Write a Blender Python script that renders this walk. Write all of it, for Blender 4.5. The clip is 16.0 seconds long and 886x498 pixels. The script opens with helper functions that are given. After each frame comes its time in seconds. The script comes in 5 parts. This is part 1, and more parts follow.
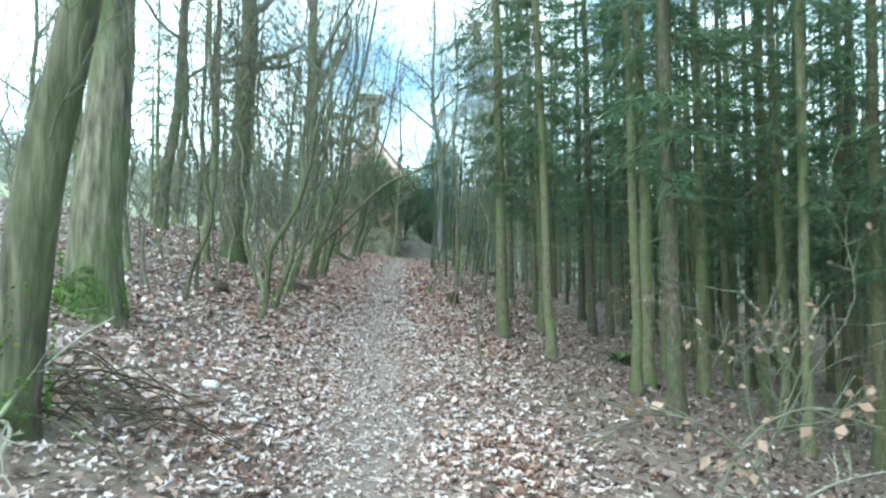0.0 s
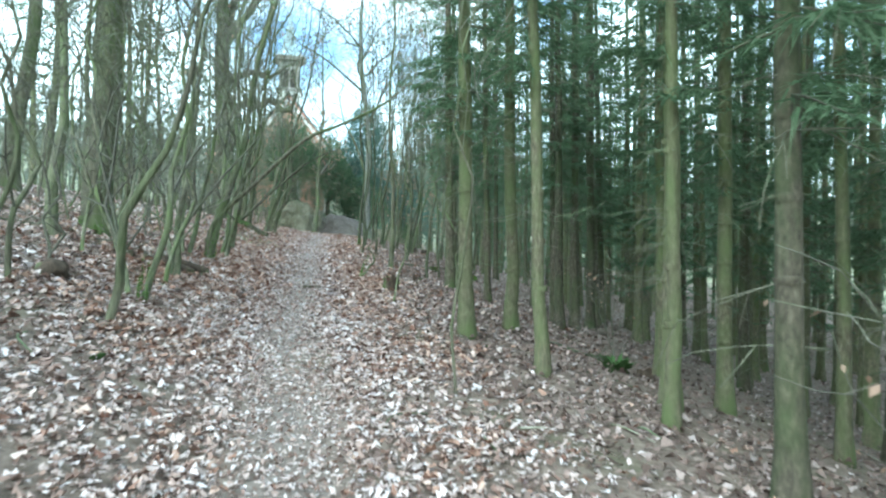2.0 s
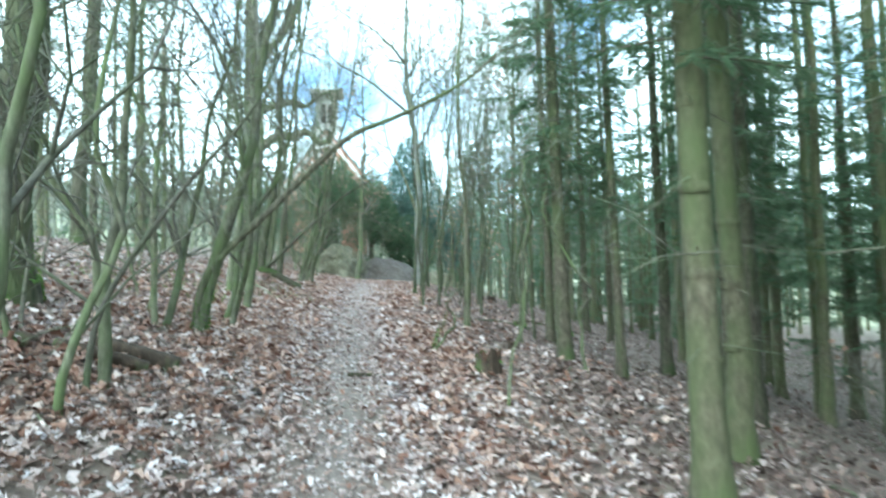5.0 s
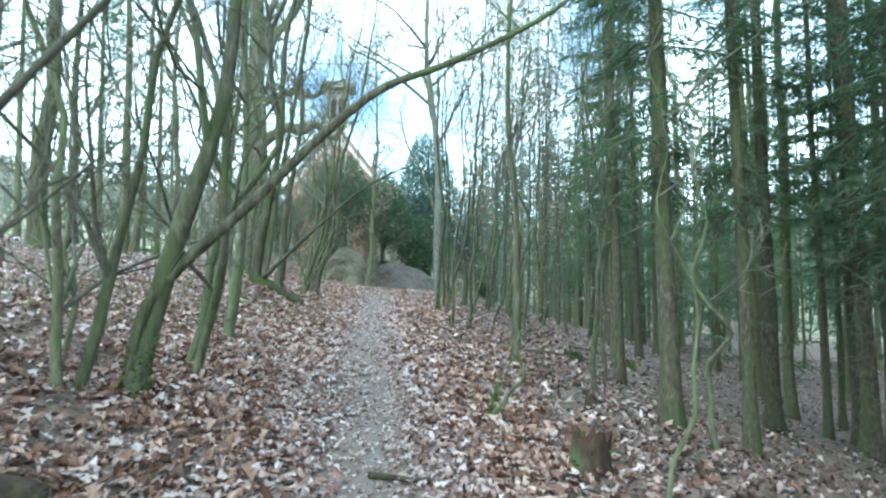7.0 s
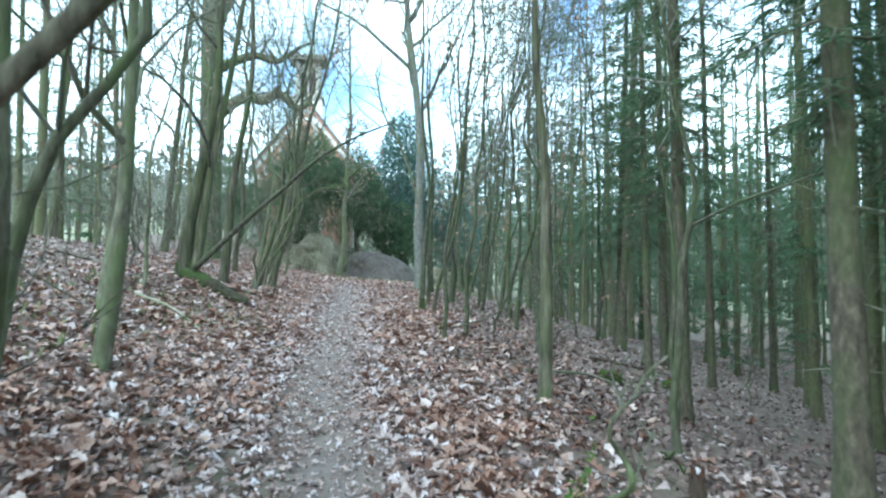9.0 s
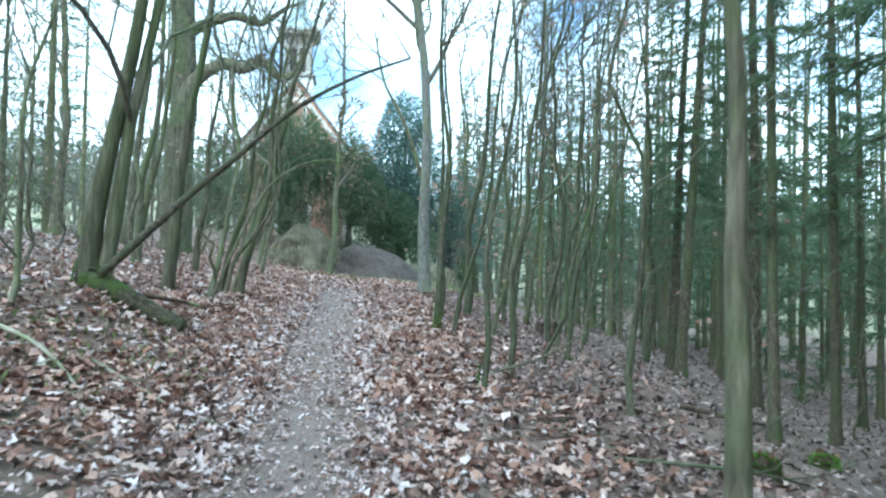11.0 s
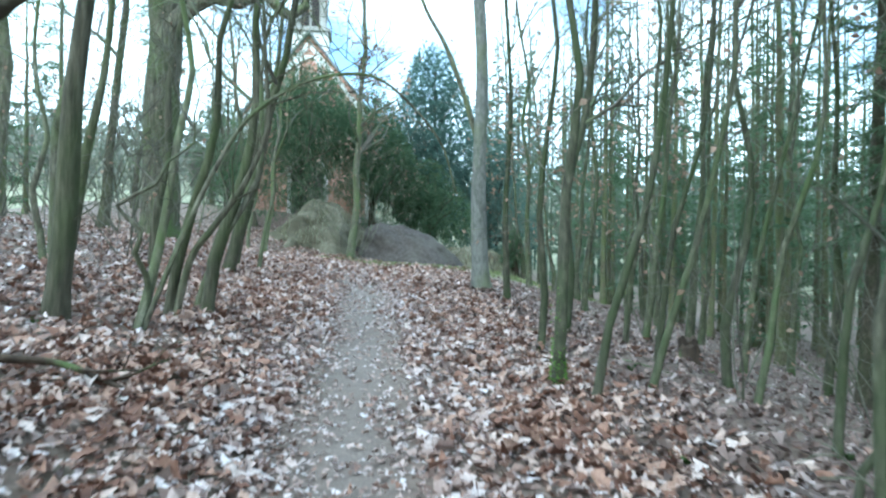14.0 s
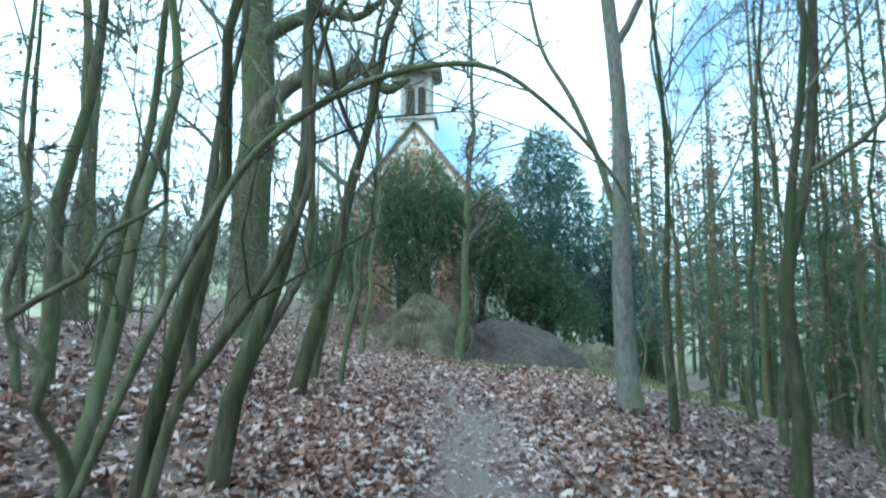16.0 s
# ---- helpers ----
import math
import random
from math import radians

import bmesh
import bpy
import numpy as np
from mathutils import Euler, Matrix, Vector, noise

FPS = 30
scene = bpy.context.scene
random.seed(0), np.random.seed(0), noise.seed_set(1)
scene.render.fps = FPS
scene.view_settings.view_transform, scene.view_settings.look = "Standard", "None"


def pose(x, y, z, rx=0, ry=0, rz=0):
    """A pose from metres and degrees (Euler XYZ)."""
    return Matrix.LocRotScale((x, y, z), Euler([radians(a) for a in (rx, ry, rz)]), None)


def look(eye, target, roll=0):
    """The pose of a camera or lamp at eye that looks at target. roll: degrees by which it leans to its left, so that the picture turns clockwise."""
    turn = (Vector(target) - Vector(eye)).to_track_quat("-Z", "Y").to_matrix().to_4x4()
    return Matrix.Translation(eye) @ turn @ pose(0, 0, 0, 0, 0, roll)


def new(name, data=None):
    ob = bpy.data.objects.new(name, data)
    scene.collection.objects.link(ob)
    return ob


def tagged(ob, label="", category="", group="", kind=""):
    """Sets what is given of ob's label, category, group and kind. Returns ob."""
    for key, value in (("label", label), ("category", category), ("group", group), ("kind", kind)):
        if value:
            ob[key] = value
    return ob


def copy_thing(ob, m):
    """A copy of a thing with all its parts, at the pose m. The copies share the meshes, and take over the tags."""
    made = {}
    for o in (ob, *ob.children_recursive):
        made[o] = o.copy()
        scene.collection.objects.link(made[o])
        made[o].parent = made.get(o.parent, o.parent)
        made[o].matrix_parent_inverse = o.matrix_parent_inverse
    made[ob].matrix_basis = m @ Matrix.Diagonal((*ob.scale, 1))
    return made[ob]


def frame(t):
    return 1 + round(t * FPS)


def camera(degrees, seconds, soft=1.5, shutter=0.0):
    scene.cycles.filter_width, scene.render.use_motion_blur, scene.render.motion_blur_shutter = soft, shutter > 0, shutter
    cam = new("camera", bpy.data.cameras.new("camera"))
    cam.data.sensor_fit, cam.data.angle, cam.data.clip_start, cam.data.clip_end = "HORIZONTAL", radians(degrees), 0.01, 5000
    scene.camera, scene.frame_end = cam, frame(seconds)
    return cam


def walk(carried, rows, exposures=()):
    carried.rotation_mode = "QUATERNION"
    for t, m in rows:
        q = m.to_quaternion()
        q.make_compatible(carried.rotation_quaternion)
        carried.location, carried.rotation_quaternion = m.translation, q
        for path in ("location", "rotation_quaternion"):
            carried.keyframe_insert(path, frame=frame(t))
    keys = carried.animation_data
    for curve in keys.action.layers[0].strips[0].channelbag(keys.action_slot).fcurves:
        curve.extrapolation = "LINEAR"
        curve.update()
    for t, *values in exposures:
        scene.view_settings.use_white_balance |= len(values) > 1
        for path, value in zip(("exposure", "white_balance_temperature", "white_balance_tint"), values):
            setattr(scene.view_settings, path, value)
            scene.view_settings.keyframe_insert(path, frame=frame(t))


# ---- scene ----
# ---- camera and walk ----
cam = camera(66.1, 16.0, soft=2.2, shutter=0.4)
PATH = [
    (0, (0.337, -0.032, 1.190), (0.288, 1.967, 1.224), 0.4),
    (0.5, (0.196, 0.688, 1.191), (0.172, 2.687, 1.163), 0.1),
    (1, (0.088, 1.463, 1.146), (0.135, 3.461, 1.093), -0.6),
    (1.5, (-0.014, 2.197, 1.161), (0.088, 4.192, 1.068), 1.3),
    (2, (-0.035, 3.044, 1.138), (0.150, 5.036, 1.110), 1.1),
    (2.5, (-0.146, 3.837, 1.172), (0.027, 5.830, 1.158), 1.5),
    (3, (-0.200, 4.642, 1.161), (-0.026, 6.635, 1.166), 2.2),
    (3.5, (-0.322, 5.422, 1.161), (-0.136, 7.413, 1.147), 4.2),
    (4, (-0.379, 6.225, 1.147), (-0.165, 8.214, 1.116), 2.5),
    (4.5, (-0.498, 6.973, 1.176), (-0.275, 8.960, 1.118), 1.1),
    (5, (-0.567, 7.771, 1.253), (-0.502, 9.768, 1.345), -0.8),
    (5.2, (-0.595, 8.065, 1.269), (-0.597, 10.062, 1.381), -0.5),
    (7.3, (-1.029, 11.057, 1.514), (-0.966, 13.054, 1.611), 0.7),
    (7.5, (-1.063, 11.365, 1.511), (-0.978, 13.361, 1.598), 1.3),
    (8, (-1.131, 12.157, 1.592), (-0.999, 14.152, 1.631), 1.1),
    (8.5, (-1.101, 12.907, 1.618), (-0.975, 14.902, 1.669), -0.8),
    (8.7, (-1.096, 13.208, 1.596), (-0.984, 15.204, 1.663), -0.1),
    (10.8, (-1.339, 16.728, 1.747), (-1.211, 18.723, 1.805), 1.4),
    (11, (-1.368, 17.051, 1.769), (-1.228, 19.045, 1.818), 1.3),
    (11.5, (-1.426, 17.787, 1.797), (-1.304, 19.784, 1.825), 1.7),
    (12, (-1.570, 18.577, 1.784), (-1.529, 20.576, 1.776), 1.3),
    (12.5, (-1.712, 19.296, 1.807), (-1.711, 21.295, 1.757), 2.2),
    (13, (-1.799, 20.084, 1.837), (-1.767, 22.082, 1.754), 1.2),
    (13.5, (-1.860, 20.806, 1.929), (-1.754, 22.800, 1.826), 1.3),
    (14, (-1.862, 21.580, 1.935), (-1.776, 23.578, 1.914), 0.7),
    (14.5, (-1.907, 22.298, 2.019), (-1.895, 24.297, 2.057), 1.0),
    (15, (-1.927, 23.000, 2.061), (-2.018, 24.995, 2.156), -0.8),
    (15.5, (-2.016, 23.645, 2.094), (-2.194, 25.630, 2.261), -0.5),
    (16, (-2.056, 24.304, 2.128), (-2.291, 26.276, 2.373), 0.2),
]
walk(cam, [(t, look(eye, target, roll)) for t, eye, target, roll in PATH], exposures=((0.0, 1.8, 5250, -13), (5.2, 2.1, 5200, -12), (8.0, 1.78, 5100, -9), (12.0, 1.76, 5050, -7), (14.0, 1.76, 5000, -9), (16.0, 1.28, 4850, -11)))

# ---- sky and light ----
SUN_UP, SUN_TURN = radians(40), radians(215)
world = bpy.data.worlds.new("world")
world.use_nodes = True
scene.world = world
sky = world.node_tree.nodes.new("ShaderNodeTexSky")
sky.sky_type, sky.sun_disc, sky.sun_elevation, sky.sun_rotation = "NISHITA", False, SUN_UP, SUN_TURN
sky.air_density, sky.dust_density, sky.ozone_density = 1.0, 4.0, 1.5
# broken bright cloud over the blue
wt = world.node_tree
cloud, cover, over = wt.nodes.new("ShaderNodeTexNoise"), wt.nodes.new("ShaderNodeValToRGB"), wt.nodes.new("ShaderNodeMix")
cloud.inputs["Scale"].default_value, cloud.inputs["Detail"].default_value = 3.2, 6.0
cover.color_ramp.elements[0].position, cover.color_ramp.elements[1].position = 0.36, 0.56
over.data_type = "RGBA"
over.inputs[7].default_value = (7.2, 7.6, 7.7, 1)
wt.links.new(wt.nodes.new("ShaderNodeTexCoord").outputs["Generated"], cloud.inputs["Vector"])
wt.links.new(cloud.outputs[0], cover.inputs[0])
wt.links.new(cover.outputs[0], over.inputs[0])
wt.links.new(sky.outputs[0], over.inputs[6])
wt.links.new(over.outputs[2], wt.nodes["Background"].inputs[0])
world.node_tree.nodes["Background"].inputs[1].default_value = 0.15
lamp = bpy.data.lights.new("sun", "SUN")
lamp.energy, lamp.angle, lamp.color = 0.72, radians(35), (1.0, 0.95, 0.88)
new("sun", lamp).matrix_world = look((0, 0, 60), (-60 * math.sin(SUN_TURN) / math.tan(SUN_UP), -60 * math.cos(SUN_TURN) / math.tan(SUN_UP), 0))


# ---- materials ----
def add(tree, kind, **sets):
    n = tree.nodes.new("ShaderNode" + kind)
    for key, value in sets.items():
        n.inputs[key.replace("_", " ")].default_value = value
    return n


def ramp(tree, fac, stops):
    n = tree.nodes.new("ShaderNodeValToRGB")
    while len(n.color_ramp.elements) < len(stops):
        n.color_ramp.elements.new(0.5)
    for e, (at, c) in zip(n.color_ramp.elements, stops):
        e.position, e.color = at, (*c, 1) if len(c) == 3 else (c[0], c[0], c[0], 1)
    tree.links.new(fac, n.inputs[0])
    return n.outputs[0]


def mixed(tree, fac, a, b):
    n = tree.nodes.new("ShaderNodeMix")
    n.data_type = "RGBA"
    for src, slot in ((fac, 0), (a, 6), (b, 7)):
        if isinstance(src, (int, float)):
            n.inputs[slot].default_value = src
        elif isinstance(src, tuple):
            n.inputs[slot].default_value = (*src, 1)
        else:
            tree.links.new(src, n.inputs[slot])
    return n.outputs[2]


def noise_of(tree, scale, stretch=(1, 1, 1), detail=4.0, kind="Object"):
    tc = tree.nodes.new("ShaderNodeTexCoord")
    mp = tree.nodes.new("ShaderNodeMapping")
    mp.inputs["Scale"].default_value = stretch
    n = add(tree, "TexNoise", Scale=scale, Detail=detail, Roughness=0.6)
    tree.links.new(tc.outputs[kind], mp.inputs[0])
    tree.links.new(mp.outputs[0], n.inputs[0])
    return n.outputs[0]


def surface(name, rough=0.9):
    m = bpy.data.materials.new(name)
    m.use_nodes = True
    b = m.node_tree.nodes["Principled BSDF"]
    b.inputs["Roughness"].default_value = rough
    b.inputs["Specular IOR Level"].default_value = 0.25
    return m, m.node_tree, b


def bumped(tree, b, height, strength=0.5, distance=0.02):
    n = add(tree, "Bump", Strength=strength, Distance=distance)
    tree.links.new(height, n.inputs["Height"])
    tree.links.new(n.outputs[0], b.inputs["Normal"])


def grained(name, stops, scale, stretch=(1, 1, 1), over=None, over_scale=1.5, over_at=(0.45, 0.62), rough=0.9, bump=0.5, distance=0.02, kind="Object", spread=0.25):
    """Fine grain through a colour ramp, larger patches of a second colour, relief, and a little difference from object to object."""
    m, t, b = surface(name, rough)
    fine = noise_of(t, scale, stretch, 5.0, kind)
    col = ramp(t, fine, stops)
    if over:
        patch = noise_of(t, over_scale, (1, 1, 0.5) if stretch != (1, 1, 1) else (1, 1, 1), 3.0, kind)
        col = mixed(t, ramp(t, patch, ((over_at[0], (0.0,)), (over_at[1], (1.0,)))), col, over)
    if spread:
        info = t.nodes.new("ShaderNodeObjectInfo")
        hsv = t.nodes.new("ShaderNodeHueSaturation")
        rng_map = add(t, "MapRange", To_Min=1 - spread, To_Max=1 + spread)
        t.links.new(info.outputs["Random"], rng_map.inputs[0])
        t.links.new(rng_map.outputs[0], hsv.inputs["Value"])
        t.links.new(col, hsv.inputs["Color"])
        col = hsv.outputs[0]
    t.links.new(col, b.inputs["Base Color"])
    if bump:
        bumped(t, b, fine, bump, distance)
    return m


def leafy(name, stops, rough=0.8, thin=0.25):
    """Leaves or needles: each island of the mesh takes its own colour from the ramp; some light comes through."""
    m, t, b = surface(name, rough)
    geo = t.nodes.new("ShaderNodeNewGeometry")
    col = ramp(t, geo.outputs["Random Per Island"], stops)
    grain = noise_of(t, 60.0, detail=2.0)
    col = mixed(t, ramp(t, grain, ((0.35, (0.0,)), (0.7, (0.35,)))), col, tuple(c * 0.6 for c in stops[0][1]))
    t.links.new(col, b.inputs["Base Color"])
    if thin:
        tr = t.nodes.new("ShaderNodeBsdfTranslucent")
        mx = t.nodes.new("ShaderNodeMixShader")
        mx.inputs[0].default_value = thin
        t.links.new(col, tr.inputs[0])
        t.links.new(b.outputs[0], mx.inputs[1])
        t.links.new(tr.outputs[0], mx.inputs[2])
        t.links.new(mx.outputs[0], t.nodes["Material Output"].inputs[0])
    return m


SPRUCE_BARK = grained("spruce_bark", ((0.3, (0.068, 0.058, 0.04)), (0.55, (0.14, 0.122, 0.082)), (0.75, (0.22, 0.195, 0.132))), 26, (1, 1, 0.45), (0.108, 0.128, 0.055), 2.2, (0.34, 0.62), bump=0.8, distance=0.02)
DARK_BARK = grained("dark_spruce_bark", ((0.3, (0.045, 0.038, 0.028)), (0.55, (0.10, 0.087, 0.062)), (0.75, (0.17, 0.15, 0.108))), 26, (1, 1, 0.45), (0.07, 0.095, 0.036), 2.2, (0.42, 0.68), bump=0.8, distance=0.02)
OAK_BARK = grained("oak_bark", ((0.32, (0.042, 0.038, 0.028)), (0.5, (0.10, 0.092, 0.064)), (0.72, (0.19, 0.175, 0.125))), 17, (1, 1, 0.16), (0.088, 0.118, 0.042), 1.6, (0.43, 0.70), bump=1.0, distance=0.04)
MOSSY_BARK = grained("mossy_bark", ((0.32, (0.03, 0.026, 0.018)), (0.5, (0.07, 0.062, 0.042)), (0.72, (0.13, 0.12, 0.08))), 22, (1, 1, 1), (0.07, 0.105, 0.028), 4.0, (0.46, 0.66), bump=1.0, distance=0.03)
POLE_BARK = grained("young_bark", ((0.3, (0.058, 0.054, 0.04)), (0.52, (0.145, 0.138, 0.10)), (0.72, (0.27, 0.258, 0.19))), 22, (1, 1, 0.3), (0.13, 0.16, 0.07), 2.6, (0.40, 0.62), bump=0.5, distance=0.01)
# young bark again, with the shade of the lower-side trunks put into its colours
SHADE_BARK = grained("shaded_young_bark", ((0.3, (0.035, 0.034, 0.024)), (0.52, (0.09, 0.087, 0.06)), (0.72, (0.17, 0.165, 0.115))), 22, (1, 1, 0.3), (0.066, 0.088, 0.036), 2.6, (0.40, 0.64), bump=0.5, distance=0.01)
DARK_LIMB = grained("dark_limb_bark", ((0.32, (0.03, 0.027, 0.02)), (0.5, (0.065, 0.06, 0.043)), (0.72, (0.12, 0.112, 0.082))), 20, (1, 1, 1), (0.06, 0.075, 0.032), 2.0, (0.5, 0.72), bump=0.8, distance=0.02)
GREY_BARK = grained("grey_bark", ((0.3, (0.095, 0.095, 0.083)), (0.6, (0.195, 0.195, 0.175)), (0.8, (0.29, 0.29, 0.265))), 18, (1, 1, 0.4), (0.15, 0.17, 0.09), 1.6, (0.5, 0.75), bump=0.5, distance=0.015)
TWIG = grained("twig_bark", ((0.3, (0.08, 0.073, 0.058)), (0.7, (0.19, 0.178, 0.142))), 14, over=(0.12, 0.14, 0.075), over_scale=1.2, bump=0.3, distance=0.005)
DEAD_TWIG = grained("dead_twig", ((0.3, (0.085, 0.08, 0.058)), (0.7, (0.17, 0.162, 0.12))), 16, over=(0.11, 0.14, 0.075), over_scale=1.0, bump=0.3, distance=0.005)
PALE_STICK = grained("pale_dead_wood", ((0.3, (0.24, 0.22, 0.18)), (0.7, (0.42, 0.39, 0.33))), 20, (1, 1, 1), (0.2, 0.21, 0.13), 3.0, bump=0.4, distance=0.006)
MOSS = grained("moss", ((0.3, (0.055, 0.10, 0.02)), (0.6, (0.11, 0.19, 0.035)), (0.8, (0.17, 0.27, 0.06))), 45, over=(0.09, 0.085, 0.05), over_scale=5.0, over_at=(0.55, 0.75), rough=1.0, bump=1.0, distance=0.02)
WOOD_DARK = grained("rotten_wood", ((0.3, (0.035, 0.026, 0.02)), (0.6, (0.08, 0.058, 0.042)), (0.8, (0.13, 0.09, 0.06))), 24, (1, 1, 0.3), (0.10, 0.14, 0.05), 3.0, (0.55, 0.7), bump=0.9)
WOOD_CUT = grained("broken_wood", ((0.3, (0.045, 0.024, 0.016)), (0.6, (0.10, 0.052, 0.03)), (0.8, (0.17, 0.09, 0.052))), 30, (1, 1, 0.3), bump=0.6)
NEEDLES = leafy("spruce_needles", ((0.0, (0.075, 0.118, 0.06)), (0.5, (0.112, 0.168, 0.09)), (1.0, (0.16, 0.22, 0.125))), 0.75, 0.5)
YEW = leafy("yew_needles", ((0.0, (0.055, 0.095, 0.05)), (0.5, (0.095, 0.15, 0.075)), (0.9, (0.145, 0.205, 0.11)), (1.0, (0.19, 0.175, 0.105))), 0.85, 0.42)
BLUE_NEEDLES = leafy("blue_spruce_needles", ((0.0, (0.06, 0.105, 0.085)), (0.5, (0.10, 0.16, 0.13)), (1.0, (0.17, 0.24, 0.205))), 0.85, 0.42)
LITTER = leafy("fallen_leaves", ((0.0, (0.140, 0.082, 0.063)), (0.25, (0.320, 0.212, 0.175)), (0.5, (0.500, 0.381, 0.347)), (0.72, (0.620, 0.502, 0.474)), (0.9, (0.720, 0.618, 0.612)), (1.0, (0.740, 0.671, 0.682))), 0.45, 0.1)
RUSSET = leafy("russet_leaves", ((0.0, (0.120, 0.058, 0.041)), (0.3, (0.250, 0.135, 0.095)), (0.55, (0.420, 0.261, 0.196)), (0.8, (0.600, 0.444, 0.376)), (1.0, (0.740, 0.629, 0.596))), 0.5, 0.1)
OLD_LEAVES = leafy("old_brown_leaves", ((0.0, (0.07, 0.045, 0.036)), (0.4, (0.165, 0.113, 0.095)), (0.75, (0.290, 0.206, 0.180)), (1.0, (0.500, 0.403, 0.381))), 0.55, 0.1)
HANGING = leafy("withered_leaves", ((0.0, (0.24, 0.15, 0.105)), (0.5, (0.36, 0.24, 0.175)), (1.0, (0.48, 0.345, 0.26))), 0.7, 0.3)
GRASS = leafy("winter_grass", ((0.0, (0.12, 0.16, 0.06)), (0.5, (0.22, 0.25, 0.11)), (1.0, (0.40, 0.39, 0.24))), 0.8, 0.2)
DRY_GRASS = leafy("dry_grass", ((0.0, (0.17, 0.165, 0.105)), (0.5, (0.28, 0.27, 0.18)), (1.0, (0.42, 0.40, 0.29))), 0.85, 0.2)
FERN = leafy("green_herb", ((0.0, (0.05, 0.10, 0.03)), (1.0, (0.11, 0.18, 0.06))), 0.7, 0.2)
# pale greyish green: the haze among the deep trees is put into these colours
DEEP_WOOD = leafy("deep_conifers", ((0.0, (0.085, 0.115, 0.08)), (0.5, (0.13, 0.165, 0.12)), (1.0, (0.19, 0.225, 0.165))), 1.0, 0.3)
# lighter than bare wood, as distance haze is mixed into the colour
FAR_WOOD = leafy("far_wood", ((0.0, (0.15, 0.165, 0.135)), (0.6, (0.23, 0.235, 0.195)), (1.0, (0.31, 0.30, 0.25))), 1.0, 0.2)
EARTH = grained("bare_earth", ((0.3, (0.05, 0.041, 0.036)), (0.55, (0.09, 0.077, 0.069)), (0.8, (0.15, 0.13, 0.118))), 9, over=(0.11, 0.10, 0.083), over_scale=1.1, over_at=(0.5, 0.75), bump=1.0, distance=0.05, spread=0)
HEAP_EARTH = grained("overgrown_earth", ((0.3, (0.11, 0.10, 0.07)), (0.6, (0.19, 0.175, 0.125)), (0.8, (0.29, 0.27, 0.20))), 8, over=(0.10, 0.09, 0.06), over_scale=1.6, bump=1.0, distance=0.05, spread=0)
PLASTER = grained("white_plaster", ((0.3, (0.62, 0.60, 0.56)), (0.7, (0.80, 0.78, 0.73))), 5, over=(0.55, 0.52, 0.46), over_scale=0.8, over_at=(0.5, 0.8), bump=0.2, spread=0)
YELLOW = grained("ochre_plaster", ((0.3, (0.60, 0.52, 0.34)), (0.7, (0.76, 0.68, 0.47))), 5, over=(0.52, 0.47, 0.36), over_scale=0.8, over_at=(0.5, 0.8), bump=0.2, spread=0)
SLATE = grained("grey_slate", ((0.3, (0.13, 0.14, 0.145)), (0.7, (0.27, 0.28, 0.29))), 6, over=(0.20, 0.22, 0.17), over_scale=0.9, rough=0.6, bump=0.4, spread=0)
BELL_WOOD = grained("weathered_boards", ((0.3, (0.26, 0.25, 0.225)), (0.7, (0.46, 0.445, 0.41))), 12, (1, 1, 0.1), bump=0.4, spread=0)
COPPER = grained("weathered_sheet_metal", ((0.3, (0.24, 0.32, 0.36)), (0.7, (0.40, 0.48, 0.52))), 7, rough=0.5, bump=0.2, spread=0)
# dark colour that carries the shade inside openings; the iron cross uses it too
DARK_OPENING = grained("shaded_boards", ((0.3, (0.03, 0.028, 0.026)), (0.7, (0.07, 0.06, 0.055))), 8, bump=0.3, spread=0)
STONE = grained("pale_stone", ((0.3, (0.48, 0.47, 0.45)), (0.7, (0.68, 0.67, 0.65))), 14, over=(0.38, 0.38, 0.33), over_scale=4, bump=0.6, spread=0)


def brickwork():
    m, t, b = surface("red_brick", 0.9)
    tc = t.nodes.new("ShaderNodeTexCoord")
    mp = t.nodes.new("ShaderNodeMapping")
    mp.inputs["Rotation"].default_value = (radians(90), 0, 0)
    br = add(t, "TexBrick", Color1=(0.46, 0.17, 0.115, 1), Color2=(0.56, 0.26, 0.18, 1), Mortar=(0.52, 0.47, 0.41, 1), Scale=1.0, Mortar_Size=0.012, Brick_Width=0.26, Row_Height=0.08)
    t.links.new(tc.outputs["Object"], mp.inputs[0])
    t.links.new(mp.outputs[0], br.inputs[0])
    patch = noise_of(t, 1.3, detail=3.0)
    t.links.new(mixed(t, ramp(t, patch, ((0.5, (0.0,)), (0.75, (0.5,)))), br.outputs[0], (0.58, 0.42, 0.34)), b.inputs["Base Color"])
    bumped(t, b, br.outputs[1], 0.4, 0.01)
    return m


BRICK = brickwork()


